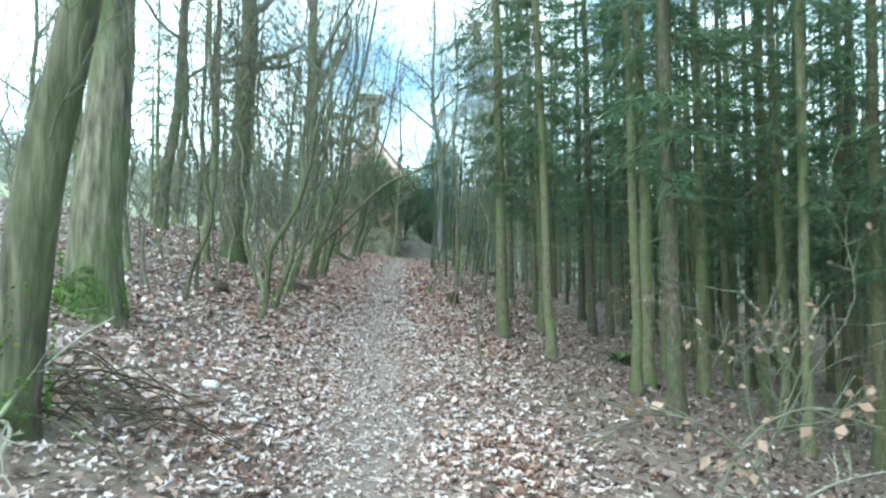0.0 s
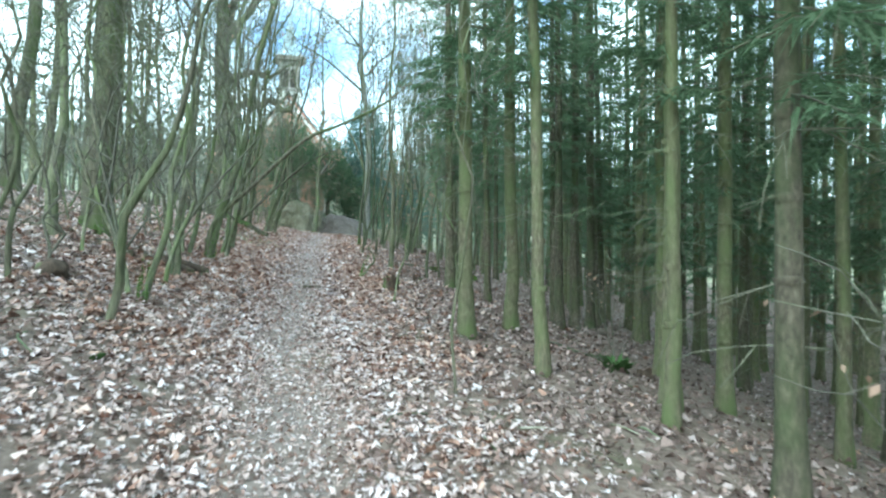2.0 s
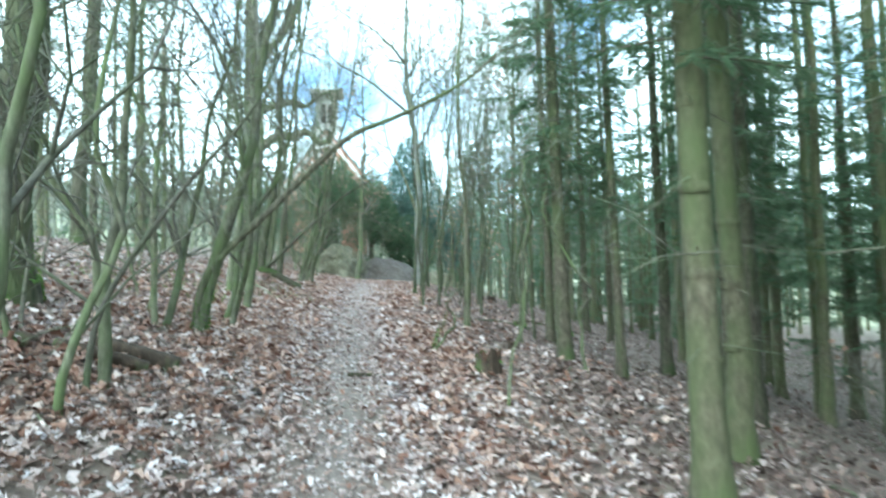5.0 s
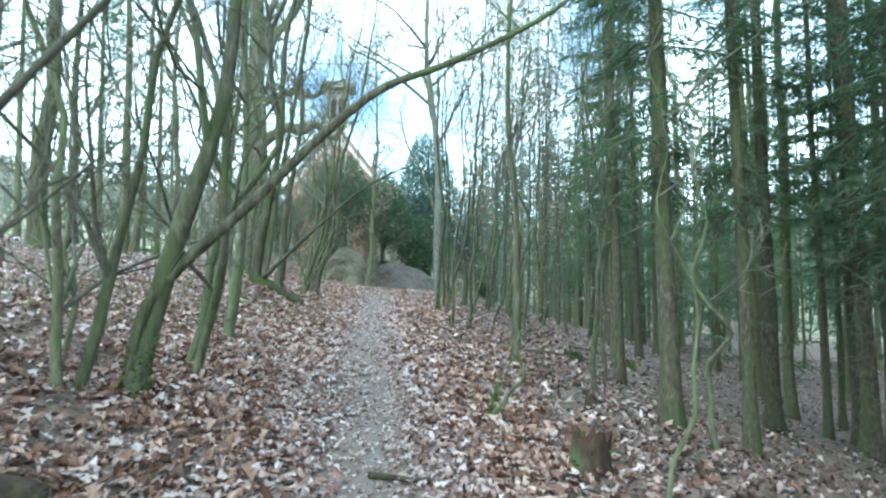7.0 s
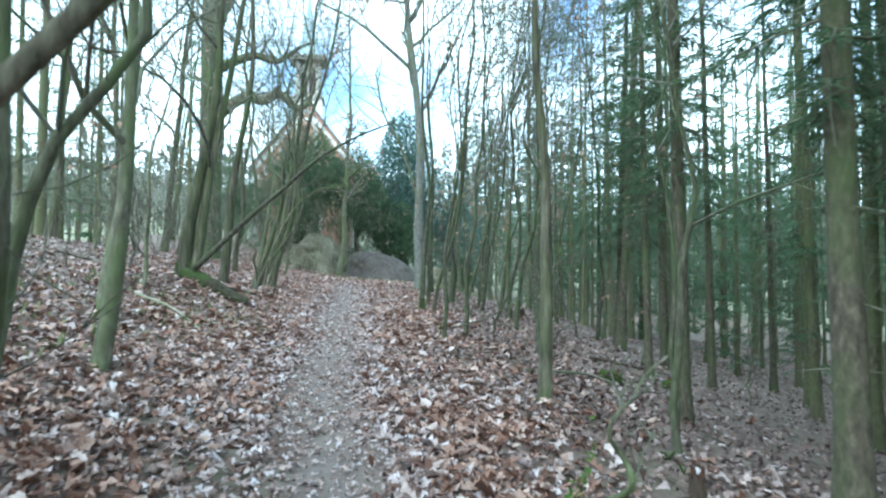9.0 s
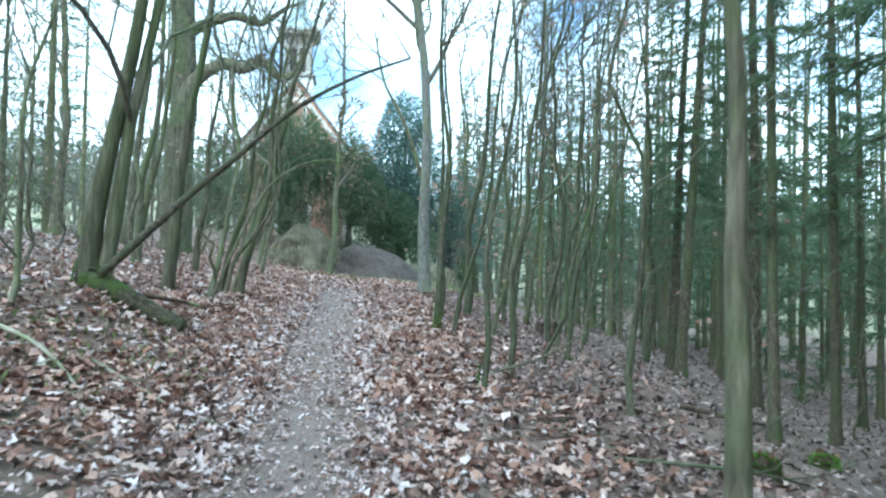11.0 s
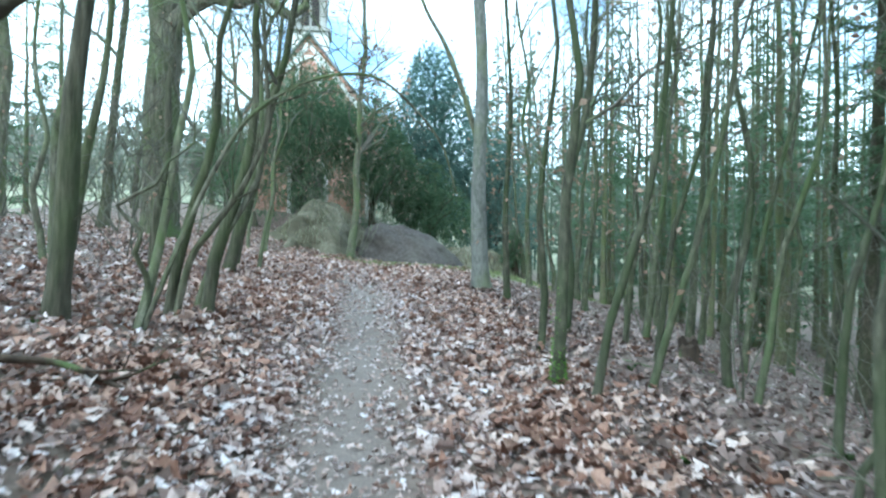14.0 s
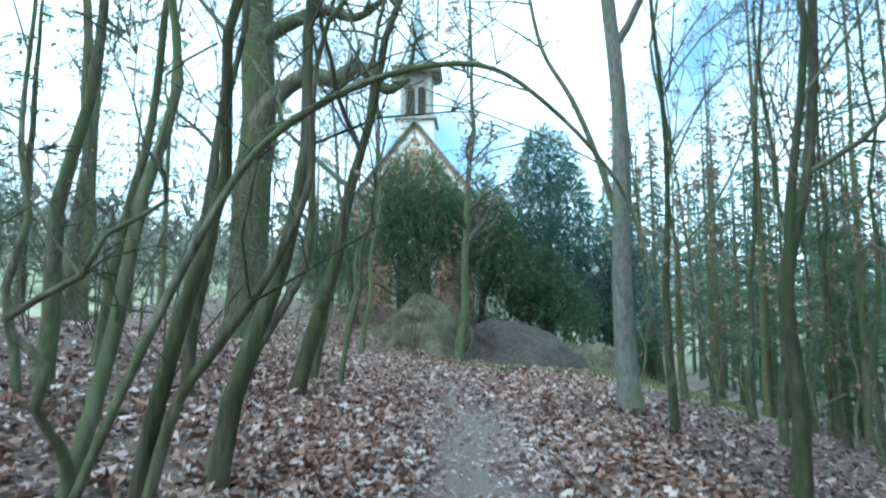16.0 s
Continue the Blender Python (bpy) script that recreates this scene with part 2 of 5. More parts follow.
def ground_material():
    """Forest soil under the leaves, the trodden grey path and, further off, meadow: the masks lie on the mesh."""
    m, t, b = surface("forest_ground", 0.8)
    fine, mid, big = noise_of(t, 55, detail=6.0), noise_of(t, 9, detail=5.0), noise_of(t, 0.7, detail=3.0)
    soil = ramp(t, mid, ((0.3, (0.075, 0.056, 0.045)), (0.5, (0.15, 0.112, 0.09)), (0.68, (0.25, 0.19, 0.155)), (0.8, (0.36, 0.285, 0.24))))
    soil = mixed(t, ramp(t, noise_of(t, 24, detail=2.0), ((0.42, (0.0,)), (0.58, (0.5,)))), soil, (0.25, 0.193, 0.158))
    soil = mixed(t, ramp(t, big, ((0.55, (0.0,)), (0.7, (0.5,)))), soil, (0.11, 0.115, 0.06))
    dirt = ramp(t, fine, ((0.3, (0.125, 0.099, 0.085)), (0.55, (0.205, 0.166, 0.146)), (0.75, (0.31, 0.262, 0.236))))
    meadow = ramp(t, noise_of(t, 0.12, detail=8.0), ((0.3, (0.19, 0.195, 0.115)), (0.55, (0.29, 0.285, 0.185)), (0.75, (0.40, 0.375, 0.265))))
    for mask, other in (("trodden", dirt), ("meadow", meadow)):
        at = t.nodes.new("ShaderNodeAttribute")
        at.attribute_name = mask
        soil = mixed(t, at.outputs["Fac"], soil, other)
    t.links.new(soil, b.inputs["Base Color"])
    bumped(t, b, mid, 0.8, 0.03)
    return m


GROUND = ground_material()


# ---- shaping helpers ----
class Shape:
    """Collects the points and faces of one mesh."""

    def __init__(self):
        self.v, self.f = [], []

    def tube(self, pts, radii, sides=6, wobble=0.0, rng=None, cap=True):
        """A tapered, round limb along a line of points."""
        pts = [Vector(p) for p in pts]
        side = None
        start = len(self.v)
        for i, p in enumerate(pts):
            d = (pts[min(i + 1, len(pts) - 1)] - pts[max(i - 1, 0)]).normalized()
            if side is None:
                side = d.orthogonal().normalized()
            else:
                side = (side - d * side.dot(d)).normalized()
            other = d.cross(side)
            for k in range(sides):
                a = 2 * math.pi * k / sides
                r = radii[i] * (1 + (wobble * (rng.random() - 0.5) if wobble else 0))
                self.v.append(p + (side * math.cos(a) + other * math.sin(a)) * r)
        for i in range(len(pts) - 1):
            for k in range(sides):
                a, b = start + i * sides + k, start + i * sides + (k + 1) % sides
                self.f.append((a, b, b + sides, a + sides))
        if cap:
            self.f.append(tuple(start + (len(pts) - 1) * sides + k for k in range(sides)))
            self.f.append(tuple(start + sides - 1 - k for k in range(sides)))

    def blade(self, p, tip, across, bend=0.0):
        """A slim two-sided leaf from p to tip: two faces folded along the middle."""
        s = len(self.v)
        mid = (p + tip) * 0.5
        lift = Vector((0, 0, bend))
        self.v += [p, mid + across + lift, tip, mid - across + lift]
        self.f += [(s, s + 1, s + 2), (s, s + 2, s + 3)]

    def needle(self, p, tip, across):
        """One slim pointed spray, a single face."""
        s = len(self.v)
        self.v += [p - across, p + across, tip]
        self.f.append((s, s + 1, s + 2))

    def box(self, x0, x1, y0, y1, z0, z1):
        s = len(self.v)
        self.v += [Vector(c) for c in ((x0, y0, z0), (x1, y0, z0), (x1, y1, z0), (x0, y1, z0), (x0, y0, z1), (x1, y0, z1), (x1, y1, z1), (x0, y1, z1))]
        self.f += [tuple(s + k for k in q) for q in ((0, 3, 2, 1), (4, 5, 6, 7), (0, 1, 5, 4), (1, 2, 6, 5), (2, 3, 7, 6), (3, 0, 4, 7))]

    def prism(self, outline, y0, y1):
        """An outline in x and z, drawn out from y0 to y1."""
        s, n = len(self.v), len(outline)
        self.v += [Vector((x, y, z)) for y in (y0, y1) for x, z in outline]
        self.f += [tuple(s + k for k in range(n)), tuple(s + n + k for k in reversed(range(n)))]
        self.f += [(s + (k + 1) % n, s + k, s + n + k, s + n + (k + 1) % n) for k in range(n)]

    def mesh(self, name, material, rounded=True):
        me = bpy.data.meshes.new(name)
        me.from_pydata([tuple(v) for v in self.v], [], self.f)
        me.materials.append(material)
        if rounded:
            me.polygons.foreach_set("use_smooth", [True] * len(me.polygons))
        me.update()
        return me


def part(name, shape, material, parent=None, label="", rounded=True):
    ob = new(name, shape.mesh(name, material, rounded))
    if parent:
        ob.parent = parent
    if name in ("dead_wood", "live_wood", "moss", "foliage", "leafage", "stem_tuft"):
        tagged(ob, kind="stuff")
    return tagged(ob, label) if label else ob


def thing(name, m, label, category, group=""):
    ob = new(name)
    ob.empty_display_size = 0.2
    ob.matrix_world = m
    return tagged(ob, label, category, group)


# ---- the lie of the land ----
def lerp(x, xs, ys):
    return float(np.interp(x, xs, ys))


def smooth(a, b, v):
    t = min(max((v - a) / (b - a), 0.0), 1.0)
    return t * t * (3 - 2 * t)


def path_x(y):
    """The middle of the footpath at that distance along the walk."""
    return lerp(y, (-60, 0, 3, 7, 11, 13, 17, 20, 24.3, 29, 32.6, 36, 40, 50, 80), (1.2, .24, -.1, -.55, -1.05, -1.2, -1.45, -1.85, -2.15, -2.4, -2.7, -3.5, -5, -9, -20))


def ground(x, y):
    """Height of the ground: a path along a slope, a bank to its left, the knoll of the chapel and far hills."""
    d = x - sum(max(path_x(y + k), lerp(y + k, (0, 33, 36, 50, 80), (-9, -2.6, -2.3, -2.2, -2.5))) for k in (-1.5, -.5, .5, 1.5)) / 4
    zc = sum(lerp(y + k, (-60, 0, 8, 14, 20, 26, 34, 50, 90), (-1.6, -.24, -.12, .245, .50, .935, 1.20, 1.12, 1.4)) for k in (-2, -1, 0, 1, 2)) / 5
    k = (min(max(y, -5), 42) - 18) / 10
    right, left = max(d - .5, 0), max(-d - .5, 0)
    z = zc - (.128 - .013 * k) * min(right, 14) - .17 * min(max(d - 3, 0), 8) - .02 * max(right - 14, 0)
    z += (.29 - .075 * k) * min(left, 5.5) + .6 * (.29 - .075 * k) * min(max(left - 5.5, 0), 5) + .03 * min(max(left - 10.5, 0), 40)
    z += 15 * smooth(-45, -170, x) + 7 * smooth(60, 160, y) + 22 * smooth(150, 420, math.hypot(x, y))
    z += 1.5 * smooth(43, 52, y) * smooth(1, -5, x) * smooth(-24, -14, x)
    z += 0.28 * math.exp(-((x + 4.3) ** 2 + (y - 23.8) ** 2) / 0.8)
    return z

XS = np.concatenate([-np.geomspace(700, 11, 34), np.arange(-10, 10.01, 0.19), np.geomspace(11, 700, 34)])
YS = np.concatenate([-np.geomspace(300, 6, 20), np.arange(-5, 42, 0.19), np.arange(42, 60, 0.6), np.geomspace(60, 900, 26)])


def height_grid():
    h = np.zeros((len(YS), len(XS)))
    for j, y in enumerate(YS):
        for i, x in enumerate(XS):
            d = abs(x - path_x(y))
            rough = 0.35 + 0.65 * smooth(0.3, 1.2, d)
            h[j, i] = ground(x, y) + rough * (0.06 * noise.noise((x * 0.9, y * 0.9, 3)) + 0.03 * noise.noise((x * 3.1, y * 3.1, 8))) - 0.035 * smooth(0.55, 0.1, d)
    return h


HEIGHT = height_grid()


def on_ground(x, y):
    """Height of the ground mesh at arrays of places, or at one place."""
    x, y = np.asarray(x, float), np.asarray(y, float)
    i = np.clip(np.searchsorted(XS, x) - 1, 0, len(XS) - 2)
    j = np.clip(np.searchsorted(YS, y) - 1, 0, len(YS) - 2)
    u, v = (x - XS[i]) / (XS[i + 1] - XS[i]), (y - YS[j]) / (YS[j + 1] - YS[j])
    return HEIGHT[j, i] * (1 - u) * (1 - v) + HEIGHT[j, i + 1] * u * (1 - v) + HEIGHT[j + 1, i] * (1 - u) * v + HEIGHT[j + 1, i + 1] * u * v


def build_ground():
    nx, ny = len(XS), len(YS)
    gx, gy = np.meshgrid(XS, YS)
    me = bpy.data.meshes.new("ground")
    a = (np.arange(ny - 1)[:, None] * nx + np.arange(nx - 1)[None]).ravel()
    me.from_pydata(np.stack([gx.ravel(), gy.ravel(), HEIGHT.ravel()], 1).tolist(), [], np.stack([a, a + 1, a + nx + 1, a + nx], 1).tolist())
    px = np.array([path_x(y) for y in YS])[:, None]
    d = np.abs(gx - px)
    wear = np.clip(1.35 - d / 0.3, 0, 1) * (gy < 46)
    wear = wear * np.clip(0.9 + 0.4 * np.sin(gy * 1.9) * np.sin(gy * 0.7 + 1), 0.55, 1)
    green = np.clip((-gx - 24 + 2 * np.sin(gy * 0.4)) / 5, 0, 1) + np.clip((gx - 22) / 5, 0, 1) + np.clip((gy - 72) / 8, 0, 1)
    green = green + np.clip(1 - np.hypot(gx - 1.8, (gy - 45) * 0.45) / 3.2, 0, 1) + 0.8 * np.clip(1 - np.hypot(gx + 2.4, (gy - 43.2) * 1.2) / 2.2, 0, 1)
    for name, mask in (("trodden", wear), ("meadow", np.clip(green, 0, 1))):
        me.attributes.new(name, "FLOAT", "POINT").data.foreach_set("value", mask.ravel().astype(np.float32))
    me.materials.append(GROUND)
    me.polygons.foreach_set("use_smooth", [True] * len(me.polygons))
    tagged(new("ground", me), "sloping forest floor with a trodden footpath", "ground", kind="structure")


build_ground()


def scatter(name, xs, ys, sizes, material, label, tilt=0.95, lift=0.045, seed=1, slim=0.27, plain=False):
    """Loose dead leaves that lie on the ground, each folded along its midrib."""
    r = np.random.default_rng(seed)
    n = len(xs)
    turn, lean, way = r.uniform(0, 2 * np.pi, n), np.abs(r.normal(0, tilt, n)), r.uniform(0, 2 * np.pi, n)
    curl = r.uniform(-0.4, 0.5, n)
    out = np.array(((0, -0.5, 0), (slim * 0.95, -0.22, 1), (slim * 0.5, -0.02, 0.5), (slim * 1.1, 0.2, 1.3), (0, 0.5, 0.5), (-slim * 1.1, 0.2, 1.3), (-slim * 0.5, -0.02, 0.5), (-slim * 0.95, -0.22, 1)))
    quads = ((0, 1, 2, 3, 4), (0, 4, 5, 6, 7))
    if plain:
        out, quads = out[[0, 3, 4, 5]], ((0, 1, 2, 3),)
    count = len(out)
    p = np.repeat(out[None], n, 0)
    p[:, :, 0] *= r.uniform(0.75, 1.25, n)[:, None]
    p[:, :, :2] += r.normal(0, 0.06, (n, count, 2))
    p[:, :, 2] *= curl[:, None]
    p[:, :, 2] += r.normal(0, 0.075, p.shape[:2])
    c, s = np.cos(turn)[:, None], np.sin(turn)[:, None]
    p = np.stack([p[..., 0] * c - p[..., 1] * s, p[..., 0] * s + p[..., 1] * c, p[..., 2]], -1)
    axis = np.stack([np.cos(way), np.sin(way), np.zeros(n)], -1)[:, None, :]
    ca, sa = np.cos(lean)[:, None, None], np.sin(lean)[:, None, None]
    p = p * ca + np.cross(np.broadcast_to(axis, p.shape), p) * sa + axis * (axis * p).sum(-1, keepdims=True) * (1 - ca)
    p *= np.asarray(sizes)[:, None, None]
    low = p[..., 2].min(1)
    z = on_ground(xs, ys) - 0.6 * low + r.uniform(0.004, lift, n)
    p += np.stack([xs, ys, z], -1)[:, None, :]
    me = bpy.data.meshes.new(name)
    base = np.arange(n)[:, None] * count
    faces = np.stack([base + np.array(q) for q in quads], 1).reshape(-1, len(quads[0]))
    me.vertices.add(n * count)
    me.vertices.foreach_set("co", p.reshape(-1).astype(np.float32))
    me.loops.add(faces.size)
    me.loops.foreach_set("vertex_index", faces.reshape(-1).astype(np.int32))
    me.polygons.add(len(faces))
    me.polygons.foreach_set("loop_start", np.arange(len(faces), dtype=np.int32) * len(quads[0]))
    me.materials.append(material)
    me.update(calc_edges=True)
    tagged(new(name, me), label, "fallen leaves", kind="stuff")


def litter():
    r = np.random.default_rng(5)
    px = lambda y: np.interp(y, np.arange(-5, 60, 0.5), [path_x(v) for v in np.arange(-5, 60, 0.5)])

    def edge(y, d):
        """How far a place lies off the trodden strip, 0 on it and 1 beside it; its border wavers."""
        return np.clip((np.abs(d + 0.07 * np.sin(y * 1.3) + 0.05 * np.sin(y * 3.7 + 1)) - 0.12 - 0.03 * (y > 24)) / 0.26, 0, 1)

    # litter beside the path, thin on the trodden strip
    n = 185000
    y, d = r.uniform(-1.0, 36, n), r.normal(0, 2.15, n)
    x = px(y) + d
    patch = np.array([noise.noise((a * 0.8, b * 0.8, 5)) for a, b in zip(x, y)])
    keep = r.random(n) < np.clip(0.85 + 0.75 * patch, 0.25, 1) * (np.where(y < 13, 0.62, 0.2) * (1 - edge(y, d)) + edge(y, d)) * np.where(y > 26.0, 0.5 + 0.5 * edge(y, d), 1)
    # share of the darker brown leaves rises down the slope and up the bank
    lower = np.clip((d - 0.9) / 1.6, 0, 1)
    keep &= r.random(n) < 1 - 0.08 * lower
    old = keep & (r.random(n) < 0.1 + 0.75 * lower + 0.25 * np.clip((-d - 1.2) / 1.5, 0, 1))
    rust = keep & ~old & (r.random(n) < (0.1 + 0.6 * np.clip(patch * 2.2 - 0.1, 0, 1) + 0.5 * np.clip((y - 10) / 5, 0, 1)) * (0.2 + 0.8 * np.clip((np.abs(d) - 0.5) / 0.6, 0, 1)))
    pale = keep & ~rust & ~old
    size = (0.035 + 0.075 * r.random(n) ** 1.3) * np.where(np.abs(d) < 0.38, 0.65, 1) * (0.76 + 0.29 * np.clip((y - 7) / 8, 0, 1))
    scatter("fallen_leaves", x[pale], y[pale], size[pale], LITTER, "pale dry oak leaves covering the forest floor", 0.34, 0.04, seed=2)
    scatter("fallen_leaves", x[rust], y[rust], size[rust] * 1.1, RUSSET, "russet brown dead leaves lying beside the path", 0.4, 0.06, 3)
    scatter("fallen_leaves", x[old], y[old], size[old], OLD_LEAVES, "darker brown old leaves under the trees", 0.4, 0.025, 12, plain=True)
    # small bleached pieces trodden into the path
    n = 17000
    y, d = r.uniform(-1, 33, n), r.normal(0, 0.36, n)
    x = px(y) + d
    keep = r.random(n) < (0.35 + 0.65 * np.clip(np.abs(d) / 0.25, 0, 1)) * np.where(y > 26.2, 0.5, 1)
    scatter("leaf_crumbs", x[keep], y[keep], r.uniform(0.02, 0.06, n)[keep], LITTER, "bleached leaf crumbs trodden into the path", 0.2, 0.01, 8, plain=True)
    # thinner towards the sides and further along
    n = 90000
    y, d = r.uniform(-2, 48, n), r.uniform(-18, 20, n)
    keep = ((np.abs(d) > 2.0) | (y > 33)) & (np.hypot(px(y) + d - 1.8, (y - 45) * 0.45) > 3.0)
    x, y, d = (px(y) + d)[keep], y[keep], d[keep]
    size = r.uniform(0.06, 0.115, len(x))
    up = (d < 1.0) & (r.random(len(x)) < 0.6)
    scatter("fallen_leaves", x[up], y[up], size[up], LITTER, "dead leaves thinly strewn under the trees", 0.5, seed=4, plain=True)
    scatter("fallen_leaves", x[~up], y[~up], size[~up], OLD_LEAVES, "darker brown leaves strewn under the spruces", 0.5, seed=14, plain=True)
    n = 16000
    y, x = r.uniform(34, 47, n), r.uniform(-14, 0, n)
    scatter("fallen_leaves", x, y, r.uniform(0.07, 0.14, n), RUSSET, "brown leaves on the slope below the chapel", 0.5, seed=6, plain=True)


litter()


# ---- trees ----
PLACED = []


def grow(sh, rng, p, d, length, r, depth, rise=0.05, wander=0.21, many=4, tips=None):
    """A limb that wanders, thins and forks."""
    n = max(2 if depth == 0 and r < 0.012 else 3, min(8, int(length / 0.4)))
    pts, rad, dirs = [p], [r], [d]
    for i in range(n):
        d = (d + Vector((rng.gauss(0, wander), rng.gauss(0, wander), rng.gauss(0, wander * 0.7) + rise))).normalized()
        p = p + d * (length / n)
        pts.append(p)
        dirs.append(d)
        rad.append(max(r * (1 - 0.75 * (i + 1) / n), 0.004))
    sh.tube(pts, rad, 7 if r > 0.05 else 5 if r > 0.02 else 3, cap=False)
    if tips is not None and depth == 0:
        tips += [(pts[i], dirs[i]) for i in range(1, n + 1)]
    if depth > 0:
        for k in range(many + rng.randint(-1, 1)):
            i = rng.randint(max(1, n // 4), n)
            axis = dirs[i].orthogonal().normalized()
            axis.rotate(Matrix.Rotation(rng.uniform(0, 6.28), 3, dirs[i]))
            way = dirs[i].copy()
            way.rotate(Matrix.Rotation(radians(rng.uniform(28, 62)), 3, axis))
            grow(sh, rng, pts[i], way, length * rng.uniform(0.32, 0.6), max(rad[i] * rng.uniform(0.5, 0.8), 0.005), depth - 1, rise, wander * 1.1, many, tips)


def leaves_on(tips, rng, share, size, per=2):
    sh = Shape()
    for p, d in tips:
        if rng.random() < share:
            for _ in range(per):
                way = Vector((rng.gauss(0, 1), rng.gauss(0, 1), rng.gauss(-0.8, 0.6))).normalized()
                s = size * rng.uniform(0.7, 1.3)
                across = way.orthogonal().normalized()
                across.rotate(Matrix.Rotation(rng.uniform(0, 6.28), 3, way))
                sh.blade(p, p + way * s, across * s * 0.32, 0.1 * s)
    return sh


def stem(rng, height, lean, bow=0.25, n=14, down=0.25, kink=0.02):
    """The line of a trunk from under the ground upwards, swaying a little."""
    a, b = rng.uniform(0, 6.28), rng.uniform(0.6, 1.4)
    pts = []
    for i in range(n + 1):
        z = -down + (height + down) * i / n
        s = z / height
        w, w2 = bow * math.sin(max(s, 0) * 3.0 * b), 0.42 * bow * math.sin(max(s, 0) * 13 * b + a) - 0.42 * bow * math.sin(a)
        pts.append(Vector((lean[0] * z + w * math.cos(a) - w2 * math.sin(a) + rng.gauss(0, kink) * min(max(z, 0), 1), lean[1] * z + w * math.sin(a) + w2 * math.cos(a) + rng.gauss(0, kink), z)))
    return pts


def bare_tree(x, y, dia, height, lean=(0, 0), seed=0, bark=None, limbs=9, low=1.7, reach=0.34, depth=2, bow=0.17, leafy_share=0.0, name="bare_tree", label="slender bare broadleaf tree with green mossy bark", moss=0.0, many=5, extra=(), stout=0.9):
    """A leafless tree: trunk, crown of forked limbs and, where they hang on, withered leaves; extra limbs by their points."""
    rng = random.Random(seed * 7 + 11)
    # stems below the path take the copy with shade in its colour
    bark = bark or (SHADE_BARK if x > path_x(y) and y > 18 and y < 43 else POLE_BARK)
    z = float(on_ground(x, y))
    ob = thing(name, pose(x, y, z), label, "tree", "broadleaf trees by the path")
    single = seed < 100 or seed == 290
    slight = dia < 0.13 and x < path_x(y)
    pts = stem(rng, height, lean, bow * (1.25 if slight and single else 1.0), kink=0.07 if slight else 0.055 if dia < 0.21 else 0.04)
    if single:
        pts = spline(pts, 2)
    rad = []
    for i, p in enumerate(pts):
        s = max(p.z, 0) / height
        rad.append(max(dia / 2 * (1.0 - 0.9 * s ** stout) * (1 - (0.28 if dia < 0.21 else 0.12) * smooth(0.3, 3.0, p.z)), 0.006))
    # extra rings round the foot
    foot = pts[0].lerp(pts[1], 0.35), pts[0].lerp(pts[1], 0.6)
    pts = [pts[0], *foot, *pts[1:]]
    rad = [dia * 0.74, dia * 0.64, dia * 0.57, *rad[1:]]
    sh = Shape()
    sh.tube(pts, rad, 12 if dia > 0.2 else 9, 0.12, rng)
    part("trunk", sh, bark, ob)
    crown, tips = Shape(), []
    for k in range(limbs):
        i = None
        for _ in range(12):
            i = rng.randint(4 + 4 * single, len(pts) - 1)
            if pts[i].z > low:
                break
        a = rng.uniform(0, 6.28)
        if single and pts[i].z < 5 and math.cos(a) * (x - path_x(y)) < 0:
            a = math.pi - a
        way = Vector((math.cos(a), math.sin(a), rng.uniform(0.5, 1.5))).normalized()
        grow(crown, rng, pts[i] - way * rad[i] * 0.5, way, height * reach * rng.uniform(0.6, 1.2) * (1.15 - 0.5 * pts[i].z / height), max(rad[i] * rng.uniform(0.42, 0.68), 0.011), depth, 0.07, many=many, tips=tips)
    if single and dia < 0.18 and height > 5 and not 30 < seed < 47:
        upper = x < path_x(y) - 1
        for k in range(2):
            i = rng.randint(5, 8) if upper else rng.randint(11, 18)
            a = rng.uniform(1.2, 5.1) if upper else rng.uniform(-1.9, 1.9)
            way = Vector((math.cos(a), math.sin(a), rng.uniform(0.9, 1.8))).normalized()
            grow(crown, rng, pts[i], way, height * rng.uniform(0.2, 0.3), rad[i] * (rng.uniform(0.45, 0.65) if upper else rng.uniform(0.3, 0.5)), 2, 0.06, 0.2, 4)
    for k in range(2 + int(dia * 10)):
        i = rng.randint(2, 5 + 4 * single)
        a = rng.uniform(0, 6.28)
        if pts[i].z > 0.4 and abs(x - path_x(y)) > 1.5:
            grow(crown, rng, pts[i], Vector((math.cos(a), math.sin(a), 0.6)).normalized(), rng.uniform(0.3, 0.8), 0.007, 1, 0.05, many=3)
    if crown.v:
        part("crown", crown, TWIG, ob)
    if leafy_share:
        part("leafage", leaves_on(tips, rng, leafy_share, 0.09, 2 + int(leafy_share * 3)), HANGING, ob, "withered brown leaves still hanging")
    if moss:
        sh = Shape()
        for k in range(int(moss * 4500 * (0.3 + dia))):
            a, h = rng.uniform(0, 6.28), abs(rng.gauss(0, 0.22)) * (1 + moss)
            if noise.noise((math.cos(a) * 1.5, math.sin(a) * 1.5, h * 3 + seed)) < -0.1 + 0.5 * h:
                continue
            r = dia / 2 * (1 + 0.3 * math.exp(-h / 0.3))
            out = Vector((math.cos(a), math.sin(a), 0))
            c = out * r + Vector((lean[0] * h, lean[1] * h, h))
            way = (out + Vector((rng.gauss(0, 0.6), rng.gauss(0, 0.6), rng.gauss(0.3, 0.6)))).normalized()
            sh.blade(c - way * 0.008, c + way * rng.uniform(0.008, 0.026), way.orthogonal().normalized() * 0.009, 0)
        part("moss", sh, MOSS, ob, "bright green moss round the foot")
